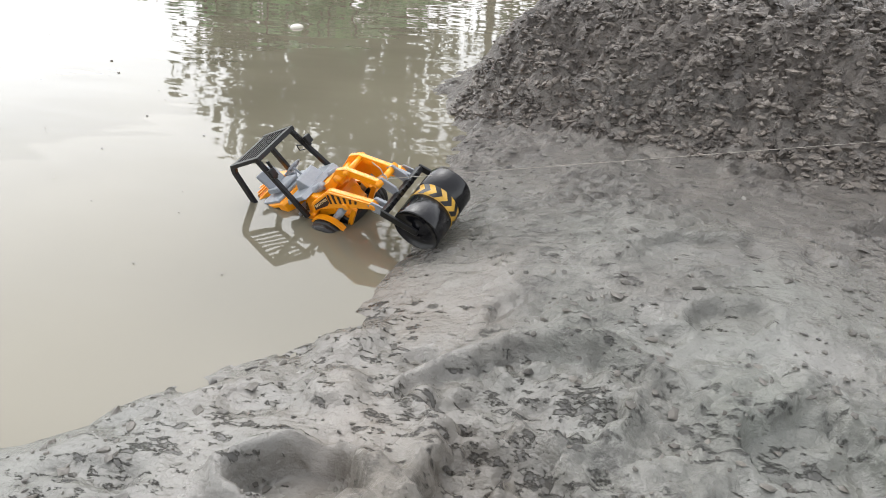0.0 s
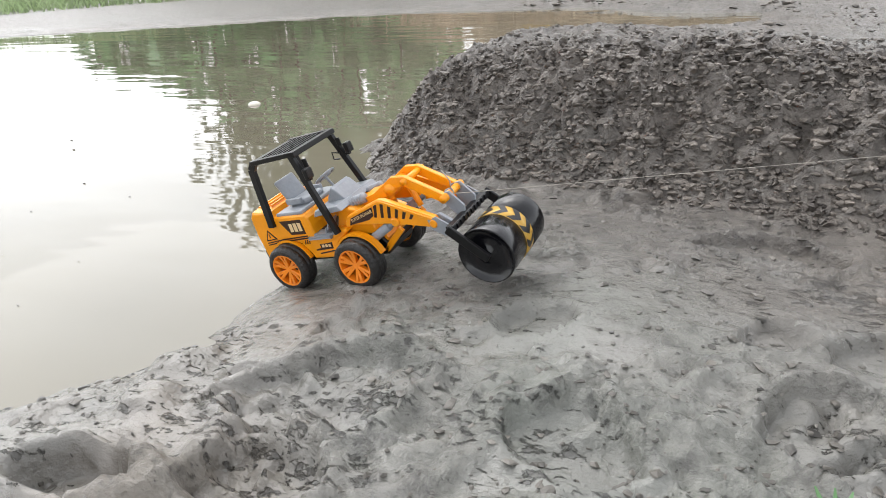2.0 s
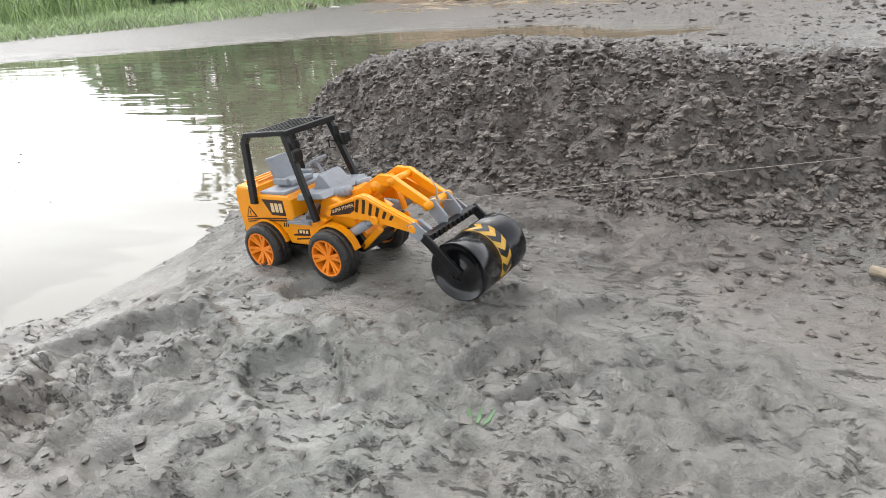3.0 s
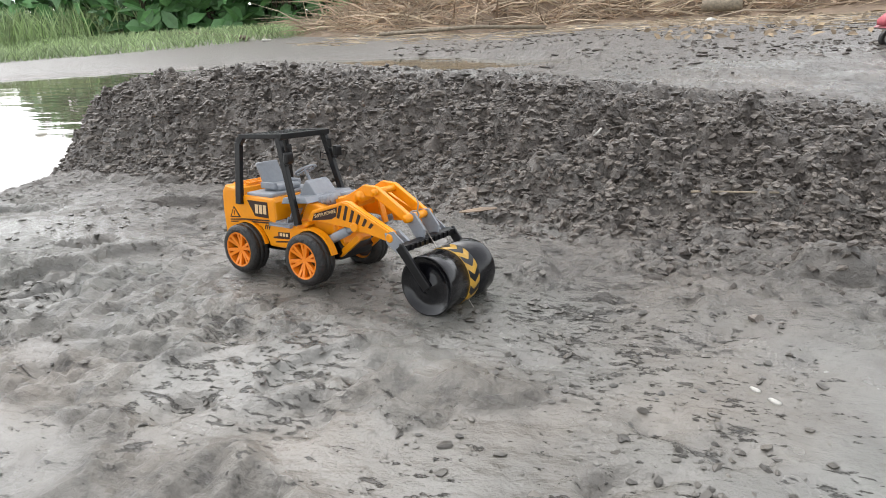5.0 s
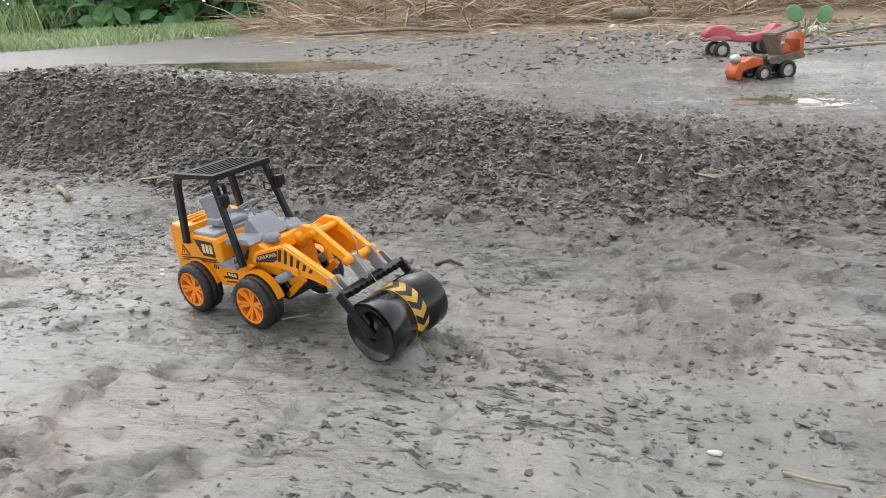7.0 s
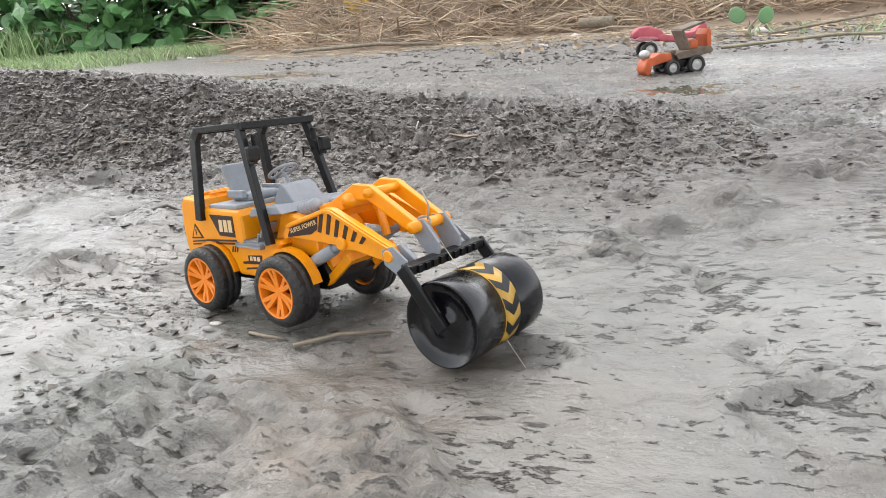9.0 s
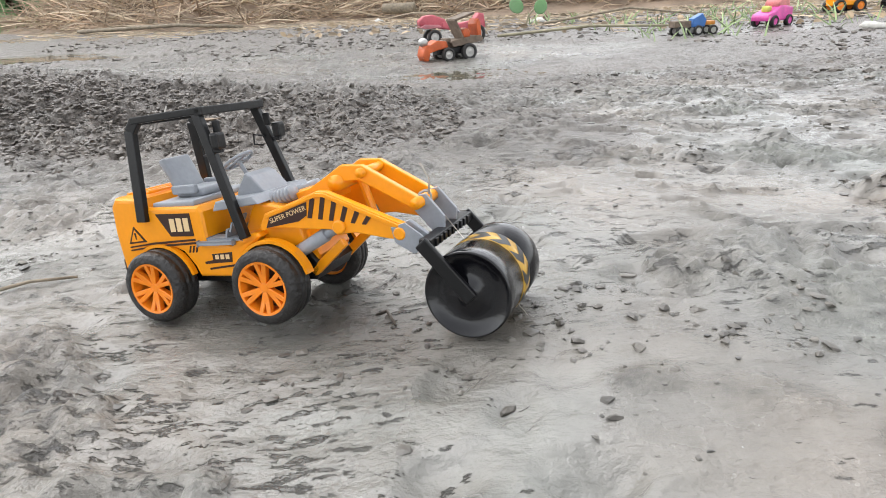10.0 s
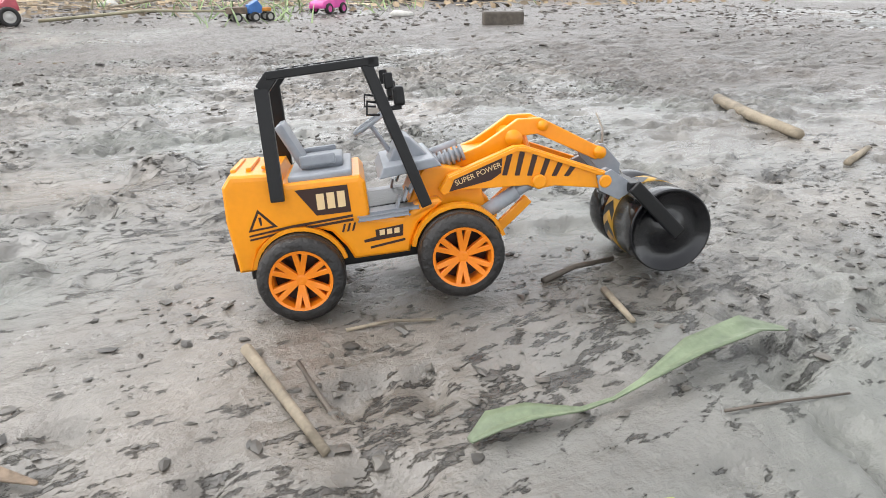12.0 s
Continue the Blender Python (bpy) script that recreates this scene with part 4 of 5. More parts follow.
def plants():
    # tall grass along the far field, short turf before it
    n = 12500
    a, r = rng.uniform(40, 75, n), 12 + 9 * rng.random(n)
    x, y = 0.43 - r * np.sin(np.radians(a)), 0.49 + r * np.cos(np.radians(a))
    blades("tall_grass", x, y, 0.34 + 0.28 * rng.random(n), GRASS, "tall green grass along the field", "grass", 0.34, 0.022)
    n = 12000
    a, r = rng.uniform(22, 75, n), 8.2 + 4.5 * rng.random(n)
    x, y = 0.43 - r * np.sin(np.radians(a)), 0.49 + r * np.cos(np.radians(a))
    blades("turf", x, y, 0.05 + 0.09 * rng.random(n), GRASS, "short patchy grass on the bank", "grass", 0.6, 0.05)
    # broad-leaved bushes
    for az, far, wide, tall in ((40.5, 12.5, 1.3, 1.7), (35.5, 12.0, 1.2, 2.2), (30.5, 11.8, 1.2, 2.3), (26.5, 11.9, 1.0, 1.9), (46, 14, 1.2, 1.3)):
        cx, cy = azimuth(az, far)
        z0 = ground_height(cx, cy)
        bush = tagged(empty("bush", Matrix.Translation((cx, cy, z0))), "dense dark green broad-leaved bush beside the field", "bush", "bushes by the field")
        bm = bmesh.new()
        for k in range(9):
            t = rng.uniform(0, 6.28)
            tube(bm, [(0.1 * math.cos(t), 0.1 * math.sin(t), -0.05), (0.3 * wide * math.cos(t), 0.3 * wide * math.sin(t), 0.5 * tall), (0.7 * wide * math.cos(t), 0.6 * wide * math.sin(t), 0.9 * tall)], 0.03, 6, 0.4)
        part("stem", bm, BARK, bush)
        n = 520
        t, q, h = rng.uniform(0, 6.28, n), np.sqrt(rng.random(n)), rng.random(n)
        rad = wide * (0.75 + 0.35 * np.sin(h * 3.0)) * q
        c = np.stack([rad * np.cos(t), 0.7 * rad * np.sin(t), 0.05 + tall * h * (1.05 - 0.35 * q * q)], 1)
        leaves("foliage", c, 0.20 + 0.20 * rng.random(n), 0.55, LEAF, bush)
    # trees behind, whose dark shapes lie on the pond
    for az, far, tall in ((35, 20, 7.0), (30, 17, 8.0), (25, 19, 9.5), (18, 18, 9.0), (10, 20, 9.0), (1, 19, 8.0)):
        cx, cy = azimuth(az, far)
        tree = tagged(empty("tree", Matrix.Translation((cx, cy, ground_height(cx, cy) - 0.05))), "tall dark leafy tree behind the field", "tree", "trees behind the field")
        bm = bmesh.new()
        tube(bm, [(0, 0, 0), (0.1, 0.05, tall * 0.3), (0.0, 0.1, tall * 0.6), (0.15, 0, tall * 0.95)], 0.17, 8, 0.2)
        hubs = []
        for k in range(9):
            t, h = rng.uniform(0, 6.28), tall * rng.uniform(0.3, 0.9)
            reach = tall * 0.22 * (1.2 - 0.6 * h / tall)
            end = Vector((reach * math.cos(t), reach * math.sin(t), h + 0.1 * tall))
            tube(bm, [(0.05, 0.05, h - 0.1 * tall), (end.x * 0.5, end.y * 0.5, h), end], 0.06, 6, 0.3)
            hubs.append(end)
        hubs.append(Vector((0.1, 0, tall)))
        part("trunk", bm, BARK, tree)
        c = np.concatenate([np.array(h[:])[None] + rng.normal(size=(150, 3)) * [0.085 * tall, 0.085 * tall, 0.07 * tall] for h in hubs])
        leaves("crown", c, 0.22 + 0.2 * rng.random(len(c)), 0.3, TREELEAF, tree)


plants()


def straw_heap():
    """Heap of dry stalks: a lumpy core under thousands of tangled stalks."""
    def heap(x, y):
        e = np.exp(-(((x + 0.9) / 2.1) ** 2 + ((y - 8.3) / 0.9) ** 2) ** 1.5) * 0.85 + np.exp(-(((x - 2.6) / 1.8) ** 2 + ((y - 8.0) / 0.9) ** 2)) * 0.55
        return e * (1 + 0.6 * fbm(x * 2.2, y * 2.2, 3, 61))

    gx, gy = np.meshgrid(np.linspace(-4.2, 5.8, 90), np.linspace(6.6, 10.2, 40))
    z = height(gx.ravel(), gy.ravel())[0] + heap(gx.ravel(), gy.ravel()) - 0.04
    bm = bmesh.new()
    vs = [bm.verts.new(p) for p in zip(gx.ravel(), gy.ravel(), z)]
    for j in range(39):
        for i in range(89):
            bm.faces.new((vs[j * 90 + i], vs[j * 90 + i + 1], vs[j * 90 + 91 + i], vs[j * 90 + 90 + i]))
    pile = tagged(obj("straw_heap", bm, BROWNSTRAW), "heap of dry brown stalks and straw beside the mud", "straw heap")
    n = 15000
    x, y = rng.uniform(-3.8, 5.2, n), 6.9 + 2.4 * rng.random(n)
    h = heap(x, y)
    keep = h > 0.06
    x, y, h = x[keep], y[keep], h[keep]
    base = np.stack([x, y, height(x, y)[0] + h - 0.05], 1)
    d = rng.normal(size=base.shape) * [0.38, 0.18, 0.13] + [0, 0, 0.04]
    for m, sel in ((STRAW, slice(0, None, 2)), (BROWNSTRAW, slice(1, None, 2))):
        s = strands("stalks", base[sel], (base + d)[sel], 0.004 + 0.009 * rng.random(len(base[sel])) ** 2, m, "tangled dry stalks", "straw", 0.05)
        del s["category"]
        s.parent = pile
    # loose straw strewn before the heap and over the right-hand bank
    n = 2600
    x, y = rng.uniform(-3.0, 7.0, n), 4.2 + 3.2 * rng.random(n) ** 0.7
    y = y - 0.28 * np.clip(x - 1, 0, 4) * rng.random(n)
    keep = rng.random(n) < step(4.6, 6.2, y + 0.45 * np.clip(x, -2, 4))
    x, y = x[keep], y[keep]
    base = np.stack([x, y, height(x, y)[0] + 0.006], 1)
    d = rng.normal(size=base.shape) * [0.16, 0.10, 0.012]
    strands("loose_straw", base, base + d, 0.002 + 0.003 * rng.random(len(base)), STRAW, "dry straw strewn over the bank", "straw", 0.03)
    n = 700
    x, y = rng.uniform(0.2, 6.5, n), rng.uniform(4.3, 7.0, n)
    y = y - 0.25 * np.clip(x - 1, 0, 4)
    c = np.stack([x, y, height(x, y)[0] + 0.012], 1)
    leaves("leaf_litter", c, 0.025 + 0.045 * rng.random(n), 0.75, mat("dry_leaf", (0.36, 0.27, 0.17), 0.7, vary=0.5, scale=2, island=0.5), label="dry brown leaves littering the bank", category="leaf litter")
    n = 900
    x, y = rng.uniform(1.8, 6.5, n), rng.uniform(3.2, 5.5, n)
    keep = fbm(x * 1.6, y * 1.6, 3, 33) > 0.05
    blades("weeds", x[keep], y[keep], 0.03 + 0.07 * rng.random(keep.sum()), GRASS, "small green weeds at the edge of the mud", "weeds", 0.7, 0.06)


straw_heap()


def stick(pts, r, material, label, category="stick", group=""):
    """A twig lying on the ground through plan points (x, y, lift)."""
    path = [(x, y, ground_height(x, y) + r * 0.6 + h) for x, y, h in pts]
    bm = tube(bmesh.new(), path, r, 8, 0.7)
    for v in bm.verts:
        v.co += Vector((noise.noise(v.co * 90), noise.noise(v.co * 90 + Vector((5, 0, 0))), 0)) * r * 0.35
    return tagged(obj("stick", bm, material), label, category, group)


WOOD = mat("weathered_stick", (0.33, 0.275, 0.20), 0.75, vary=0.5, scale=40, bump=0.3, bump_scale=150)
GREENWOOD = mat("old_reed", (0.36, 0.33, 0.22), 0.7, vary=0.4, scale=30)
DARKWOOD = mat("dark_wet_twig", (0.12, 0.10, 0.08), 0.6, vary=0.4, scale=60)
PALE = mat("pale_scrap", (0.62, 0.60, 0.55), 0.6, vary=0.3, scale=60)


def litter():
    stick([(1.768, 0.492, 0.001), (1.775, 0.445, 0.001), (1.781, 0.402, 0.0)], 0.0034, WOOD, "short pale broken reed stick on the mud")
    stick([(1.789, 0.473, -0.001), (1.792, 0.43, -0.001), (1.794, 0.379, -0.001)], 0.0014, DARKWOOD, "dark wet twig pressed into the mud")
    stick([(1.821, 0.490, 0.0), (1.845, 0.484, 0.002), (1.868, 0.474, 0.001)], 0.0011, WOOD, "thin dry straw on the mud")
    stick([(1.972, 0.456, 0), (1.957, 0.415, 0.002)], 0.0022, WOOD, "short pale twig on the mud")
    stick([(2.56, 0.885, 0.0), (2.50, 0.78, 0.004), (2.45, 0.67, 0.0)], 0.009, WOOD, "weathered split branch on the mud")
    stick([(0.529, 0.878, 0.0), (0.540, 0.882, 0.001), (0.559, 0.898, 0.001)], 0.0014, GREENWOOD, "short pale straw on the mud")
    stick([(1.948, 0.484, 0.0), (1.975, 0.490, 0.002), (2.005, 0.486, 0.001)], 0.0022, DARKWOOD, "dark wet twig on the mud")
    stick([(1.942, 0.341, 0.0), (1.970, 0.333, 0.001), (1.998, 0.321, 0.001)], 0.0008, DARKWOOD, "thin dark straw on the mud")
    stick([(1.289, 0.685, 0.0), (1.298, 0.672, 0.001), (1.305, 0.655, 0.0)], 0.0012, DARKWOOD, "thin dark curved straw on the mud")
    stick([(0.644, 1.028, 0.001), (0.658, 1.036, 0.003), (0.673, 1.038, 0.001)], 0.0022, DARKWOOD, "dark wet chip of wood on the mud")
    stick([(2.37, 0.561, 0.0), (2.45, 0.59, 0.002)], 0.004, WOOD, "weathered twig on the mud")
    stick([(0.979, 0.745, 0.001), (1.004, 0.761, 0.003), (1.035, 0.774, 0.001)], 0.0016, WOOD, "dry bent straw on the mud")
    stick([(0.936, 0.762, 0.001), (0.95, 0.755, 0.002), (0.968, 0.754, 0.001)], 0.0011, WOOD, "thin dry straw on the mud")
    stick([(-0.06, 1.235, 0.002), (-0.01, 1.20, 0.004), (0.03, 1.165, 0.001)], 0.005, WOOD, "brown stick on the mud below the bank")
    stick([(0.195, 1.41, 0.012), (0.203, 1.42, 0.026)], 0.0015, PALE, "pale straw sticking out of the bank")
    stick([(0.31, 1.335, 0.008), (0.40, 1.325, 0.008)], 0.0016, WOOD, "thin straw on the dug bank")
    stick([(0.848, 1.384, 0.004), (0.856, 1.392, 0.02)], 0.0016, PALE, "pale straw standing in the clods")
    stick([(-9.0, 10.4, 0.02), (-6.9, 9.5, 0.03), (-4.2, 7.4, 0.02)], 0.035, WOOD, "long grey weathered pole on the far bank", "pole")
    stick([(-2.4, 7.0, 0.02), (-1.4, 6.9, 0.05), (-0.7, 6.8, 0.02)], 0.02, WOOD, "bent dry branch on the far bank", "branch")
    stick([(1.55, 3.9, 0.01), (2.0, 3.75, 0.05), (2.6, 3.85, 0.02)], 0.008, GREENWOOD, "thin bent branch on the mud", "branch")
    stick([(1.9, 4.8, 0.01), (2.4, 4.6, 0.09), (2.9, 4.75, 0.02)], 0.008, WOOD, "thin bent branch on the bank", "branch")
    for x, y, r in ((-2.77, 7.25, 0.05), (0.573, 4.86, 0.045), (0.655, 6.3, 0.09), (-3.9, 7.3, 0.06), (3.1, 3.25, 0.06), (1.9, 5.2, 0.08), (0.338, 0.976, 0.004), (0.348, 0.964, 0.0045), (0.900, 0.775, 0.005)):
        bm = bmesh.new()
        bmesh.ops.create_icosphere(bm, subdivisions=2, radius=r)
        for v in bm.verts:
            v.co = Vector((v.co.x, v.co.y * 0.5, max(v.co.z * 0.35, -r * 0.1))) * (1 + 0.5 * noise.noise(v.co * (2 / r)))
        ob = tagged(obj("scrap", bm, PALE), "crumpled pale scrap lying on the mud", "scrap", "pale scraps")
        ob.location = (x, y, ground_height(x, y) + r * 0.1)
        ob.rotation_euler = (0, 0, x * 7)
    bm = bmesh.new()
    bmesh.ops.create_icosphere(bm, subdivisions=3, radius=0.24)
    for v in bm.verts:
        k = 1 + 0.5 * noise.noise(v.co * 7) + 0.3 * abs(noise.noise(v.co * 17))
        v.co = Vector((v.co.x * 0.8 * k, v.co.y * 0.6 * k, v.co.z * k))
    ob = tagged(obj("sack", bm, mat("faded_yellow_sack", (0.62, 0.40, 0.10), 0.6, vary=0.4, scale=8, bump=0.4, bump_scale=20), smooth=False), "crumpled faded yellow sack on the straw heap", "sack")
    ob.location = (-1.92, 7.95, 0.45)
    # fallen cut log end on the heap and block by the toys
    bm = lathe([(-0.16, 0.001), (-0.16, 0.045), (-0.15, 0.05), (0.15, 0.047), (0.16, 0.042), (0.16, 0.001)], 20)
    ob = tagged(obj("log", bm, WOOD), "pale cut log lying before the straw", "log")
    ob.matrix_basis = pose(0.78, 6.95, ground_height(0.78, 6.95) + 0.10, 0, 0, 75)
    bm = box(bmesh.new(), (-0.08, -0.03, 0), (0.08, 0.03, 0.055), 0.008)
    ob = tagged(obj("block", bm, DARKWOOD, smooth=False), "dark wet wooden block on the mud", "block")
    ob.matrix_basis = pose(3.2, 2.5, ground_height(3.2, 2.5) - 0.006, 0, 0, -25)
    # big curled leaf with its stalk
    LG = mat("fallen_green_leaf", (0.20, 0.25, 0.15), 0.45, vary=0.45, scale=40, bump=0.2, bump_scale=120)
    def blade(pts, half, thick=0.0008):
        bm = bmesh.new()
        ring = []
        for k, (p, w) in enumerate(zip(pts, half)):
            d = Vector(pts[min(k + 1, len(pts) - 1)]) - Vector(pts[max(k - 1, 0)])
            side = Vector((-d.y, d.x, 0)).normalized()
            ring.append([bm.verts.new(Vector(p) + side * w * u + Vector((0, 0, abs(u) * w * 0.35 + q))) for q in (0, thick) for u in (-1, -0.5, 0, 0.5, 1)])
        for a, b in zip(ring, ring[1:]):
            for i in range(4):
                bm.faces.new((a[i], a[i + 1], b[i + 1], b[i]))
                bm.faces.new((a[5 + i], b[5 + i], b[6 + i], a[6 + i]))
            bm.faces.new((a[0], b[0], b[5], a[5]))
            bm.faces.new((a[4], a[9], b[9], b[4]))
        bmesh.ops.recalc_face_normals(bm, faces=bm.faces)
        return bm
    g = lambda x, y, h: (x, y, ground_height(x, y) + h)  # noqa: E731
    lf = tagged(empty("fallen_leaf"), "long curled green leaf lying on the mud", "leaf")
    part("leaf_blade", blade([g(1.836, 0.380, 0.002), g(1.848, 0.381, 0.004), g(1.866, 0.380, 0.005), g(1.888, 0.372, 0.004), g(1.905, 0.370, 0.004)], [0.002, 0.007, 0.006, 0.0015, 0.001]), LG, lf, "", True)
    part("leaf_tip", blade([g(1.905, 0.370, 0.004), g(1.921, 0.370, 0.006), g(1.955, 0.372, 0.010), g(1.99, 0.370, 0.011), g(2.013, 0.366, 0.008)], [0.001, 0.002, 0.007, 0.008, 0.002]), LG, lf, "", True)
    ob = tagged(obj("small_leaf", blade([g(1.870, 0.319, 0.002), g(1.880, 0.310, 0.003), g(1.890, 0.303, 0.002)], [0.001, 0.004, 0.001]), mat("yellowing_leaf", (0.30, 0.36, 0.05), 0.5, vary=0.4, scale=60)), "small yellow-green leaf on the mud", "leaf", "fallen leaves")
    DRY = mat("dead_leaf", (0.30, 0.22, 0.15), 0.7, vary=0.45, scale=60, bump=0.3, bump_scale=150)
    for p, h, lab in (([g(1.632, 0.464, 0.002), g(1.645, 0.456, 0.006), g(1.660, 0.446, 0.004), g(1.676, 0.436, 0.002)], [0.002, 0.006, 0.004, 0.001], "crumpled dead brown leaf on the mud"),
                      ([g(0.925, 1.322, 0.01), g(0.945, 1.330, 0.016), g(0.965, 1.335, 0.010)], [0.004, 0.010, 0.002], "brown leaf on the clods"),
                      ([g(0.045, 1.295, 0.004), g(0.07, 1.30, 0.010), g(0.09, 1.305, 0.004)], [0.003, 0.008, 0.002], "reddish brown leaf below the bank")):
        tagged(obj("dead_leaf", blade(p, h), DRY), lab, "leaf", "fallen leaves")
    # small green sprout by the pond
    sp = tagged(empty("sprout"), "small green sprout on the muddy shore", "plant")
    for k, (dx, dy, h) in enumerate(((0.0, 0.0, 0.005), (0.004, 0.001, 0.007), (-0.004, 0.002, 0.004))):
        x, y = -0.328 + dx, 0.947 + dy
        part("blade", blade([g(x, y, 0.0), g(x + dx * 0.6, y + 0.004, h * 0.5), g(x + dx * 1.2, y + 0.010, h)], [0.0006, 0.0014, 0.0004]), LEAF, sp, "", True)
    sd = tagged(empty("seedling"), "seedling with two broad round green leaves", "plant")
    x, y = 1.84, 4.90
    z = ground_height(x, y)
    part("stem", tube(bmesh.new(), [(x - 0.05, y, z - 0.01), (x - 0.03, y, z + 0.06), (x + 0.03, y, z + 0.13)], 0.008, 6, 0.5), GREENWOOD, sd)
    for dx, dz, tilt in ((0.05, 0.115, 35), (-0.11, 0.125, -40)):
        bm = bmesh.new()
        bmesh.ops.create_uvsphere(bm, u_segments=16, v_segments=8, radius=1, matrix=Matrix.Translation((x + dx, y, z + dz)) @ pose(0, 0, 0, 60, tilt, 0) @ Matrix.Diagonal((0.044, 0.058, 0.005, 1)))
        part("leaf", bm, LEAF, sd, "", True)
    # bubbles and flecks afloat
    bm = bmesh.new()
    bmesh.ops.create_uvsphere(bm, u_segments=16, v_segments=8, radius=0.016)
    for v in bm.verts:
        v.co.z *= 0.5
    ob = tagged(obj("foam_bubble", bm, mat("foam", (0.6, 0.58, 0.5), 0.12, spec=0.8)), "small pale foam bubble on the pond", "bubble")
    ob.location = (-1.42, 2.02, WATER_Z)
    n = 130
    x, y = rng.uniform(-2.4, -0.95, n), rng.uniform(0.9, 3.0, n)
    z = np.full(n, WATER_Z + 0.001)
    v = ICO_V[None] * (0.0008 + 0.0022 * rng.random((n, 1, 1)) ** 3) * np.array([1.4, 1, 0.4]) + np.stack([x, y, z], 1)[:, None]
    f = (ICO_F[None] + (np.arange(n) * 12)[:, None, None]).reshape(-1, 3)
    tagged(mesh_from("floating_flecks", v.reshape(-1, 3), f, DARKWOOD), "bits of dirt afloat on the pond", "flecks", kind="stuff")


litter()


# ---- the other toys ----
def paint(name, c, r=0.35):
    return mat(name, c, r, vary=0.35, scale=25, dark=None)


def small_wheel(parent, place, r, w, rim):
    bm = lathe([(-w, r * 0.6), (-w, r * 0.93), (-w * 0.6, r), (w * 0.6, r), (w, r * 0.93), (w, r * 0.6)], 24, close=True)
    wl = part("wheel", bm, TYRE, parent, "", True)
    wl.location = place
    part("rim", lathe([(-w * 0.9, 0.001), (-w * 0.9, r * 0.25), (-w * 0.6, r * 0.5), (-w * 0.9, r * 0.62), (w * 0.9, r * 0.62), (w * 0.6, r * 0.5), (w * 0.9, r * 0.25), (w * 0.9, 0.001)], 20), rim, wl, "", True)


def toys():
    orange, red, silver = paint("toy_orange_red", (0.62, 0.12, 0.03)), paint("toy_faded_red", (0.56, 0.11, 0.14), 0.5), mat("dull_silver", (0.45, 0.44, 0.42), 0.4, 0.6)
    soilbrown = mat("muddy_bed", (0.20, 0.15, 0.11), 0.7, vary=0.5, scale=40)
    at = lambda x, y, rz, dz=0.0: pose(x, y, ground_height(x, y) + dz, 0, 0, rz)  # noqa: E731
    # dump truck, headed to -x
    t = tagged(empty("toy_dump_truck", at(1.325, 3.20, 208, -0.006) @ Matrix.Scale(0.90, 4)), "muddy orange toy dump truck standing in the puddle", "toy vehicle")
    part("chassis", box(bmesh.new(), (-0.095, -0.03, 0.028), (0.10, 0.03, 0.058), 0.006), BLACK, t)
    part("cab", prism([(0.045, 0.058), (0.055, 0.088), (0.105, 0.094), (0.135, 0.078), (0.165, 0.072), (0.178, 0.030), (0.166, 0.004), (0.148, 0.004), (0.140, 0.040), (0.10, 0.050)], -0.036, 0.036, 0.006), orange, t, "", True)
    bm = bmesh.new()
    bmesh.ops.create_uvsphere(bm, u_segments=16, v_segments=10, radius=1, matrix=Matrix.Translation((0.160, 0, 0.088)) @ Matrix.Diagonal((0.022, 0.030, 0.020, 1)))
    part("bonnet", bm, silver, t, "muddy pale rounded bonnet", True)
    part("engine", box(box(bmesh.new(), (0.02, -0.024, 0.055), (0.07, 0.024, 0.092), 0.006), (0.03, -0.03, 0.085), (0.055, 0.03, 0.100), 0.004), soilbrown, t, "mud-caked engine")
    part("bed", prism([(-0.135, 0.092), (-0.13, 0.080), (0.025, 0.060), (0.040, 0.082), (0.03, 0.090), (-0.12, 0.108)], -0.048, 0.048, 0.004), soilbrown, t, "bed caked with mud")
    flap = bmesh.new()
    bar(flap, (-0.03, 0, 0.098), (0.012, 0, 0.180), 0.010, 0.088, (0, 1, 0), 0.003)
    part("bed_guard", flap, soilbrown, t, "raised muddy guard of the bed")
    flap = bmesh.new()
    bar(flap, (0.012, 0, 0.178), (-0.088, 0, 0.206), 0.010, 0.092, (0, 1, 0), 0.003)
    part("bed_roof", flap, soilbrown, t, "raised muddy tipper flap")
    part("tail_board", prism([(-0.128, 0.095), (-0.108, 0.098), (-0.100, 0.155), (-0.112, 0.180), (-0.122, 0.165)], -0.044, 0.044, 0.004), orange, t)
    part("load", prism([(-0.075, 0.100), (-0.035, 0.098), (-0.032, 0.132), (-0.055, 0.142), (-0.072, 0.130)], -0.030, 0.030, 0.008), orange, t, "orange lump in the bed", True)
    for x, r in ((-0.055, 0.039), (0.055, 0.032)):
        for s in (-1, 1):
            small_wheel(t, (x, s * 0.046, r - 0.003), r, 0.013, silver)
    # red toy tractor with a long bonnet behind it
    t = tagged(empty("toy_tractor", at(1.34, 3.88, 196, -0.006) @ Matrix.Scale(0.9, 4)), "faded red toy tractor with long bonnet, stuck in mud", "toy vehicle")
    part("bonnet", prism([(0.06, 0.09), (0.08, 0.13), (0.15, 0.155), (0.20, 0.15), (0.23, 0.125), (0.23, 0.10), (0.17, 0.095), (0.10, 0.075)], -0.035, 0.035, 0.012), red, t, "", True)
    part("body", prism([(-0.16, 0.075), (-0.15, 0.15), (-0.12, 0.155), (-0.09, 0.115), (0.02, 0.10), (0.10, 0.115), (0.10, 0.075), (0.0, 0.065)], -0.04, 0.04, 0.010), red, t, "", True)
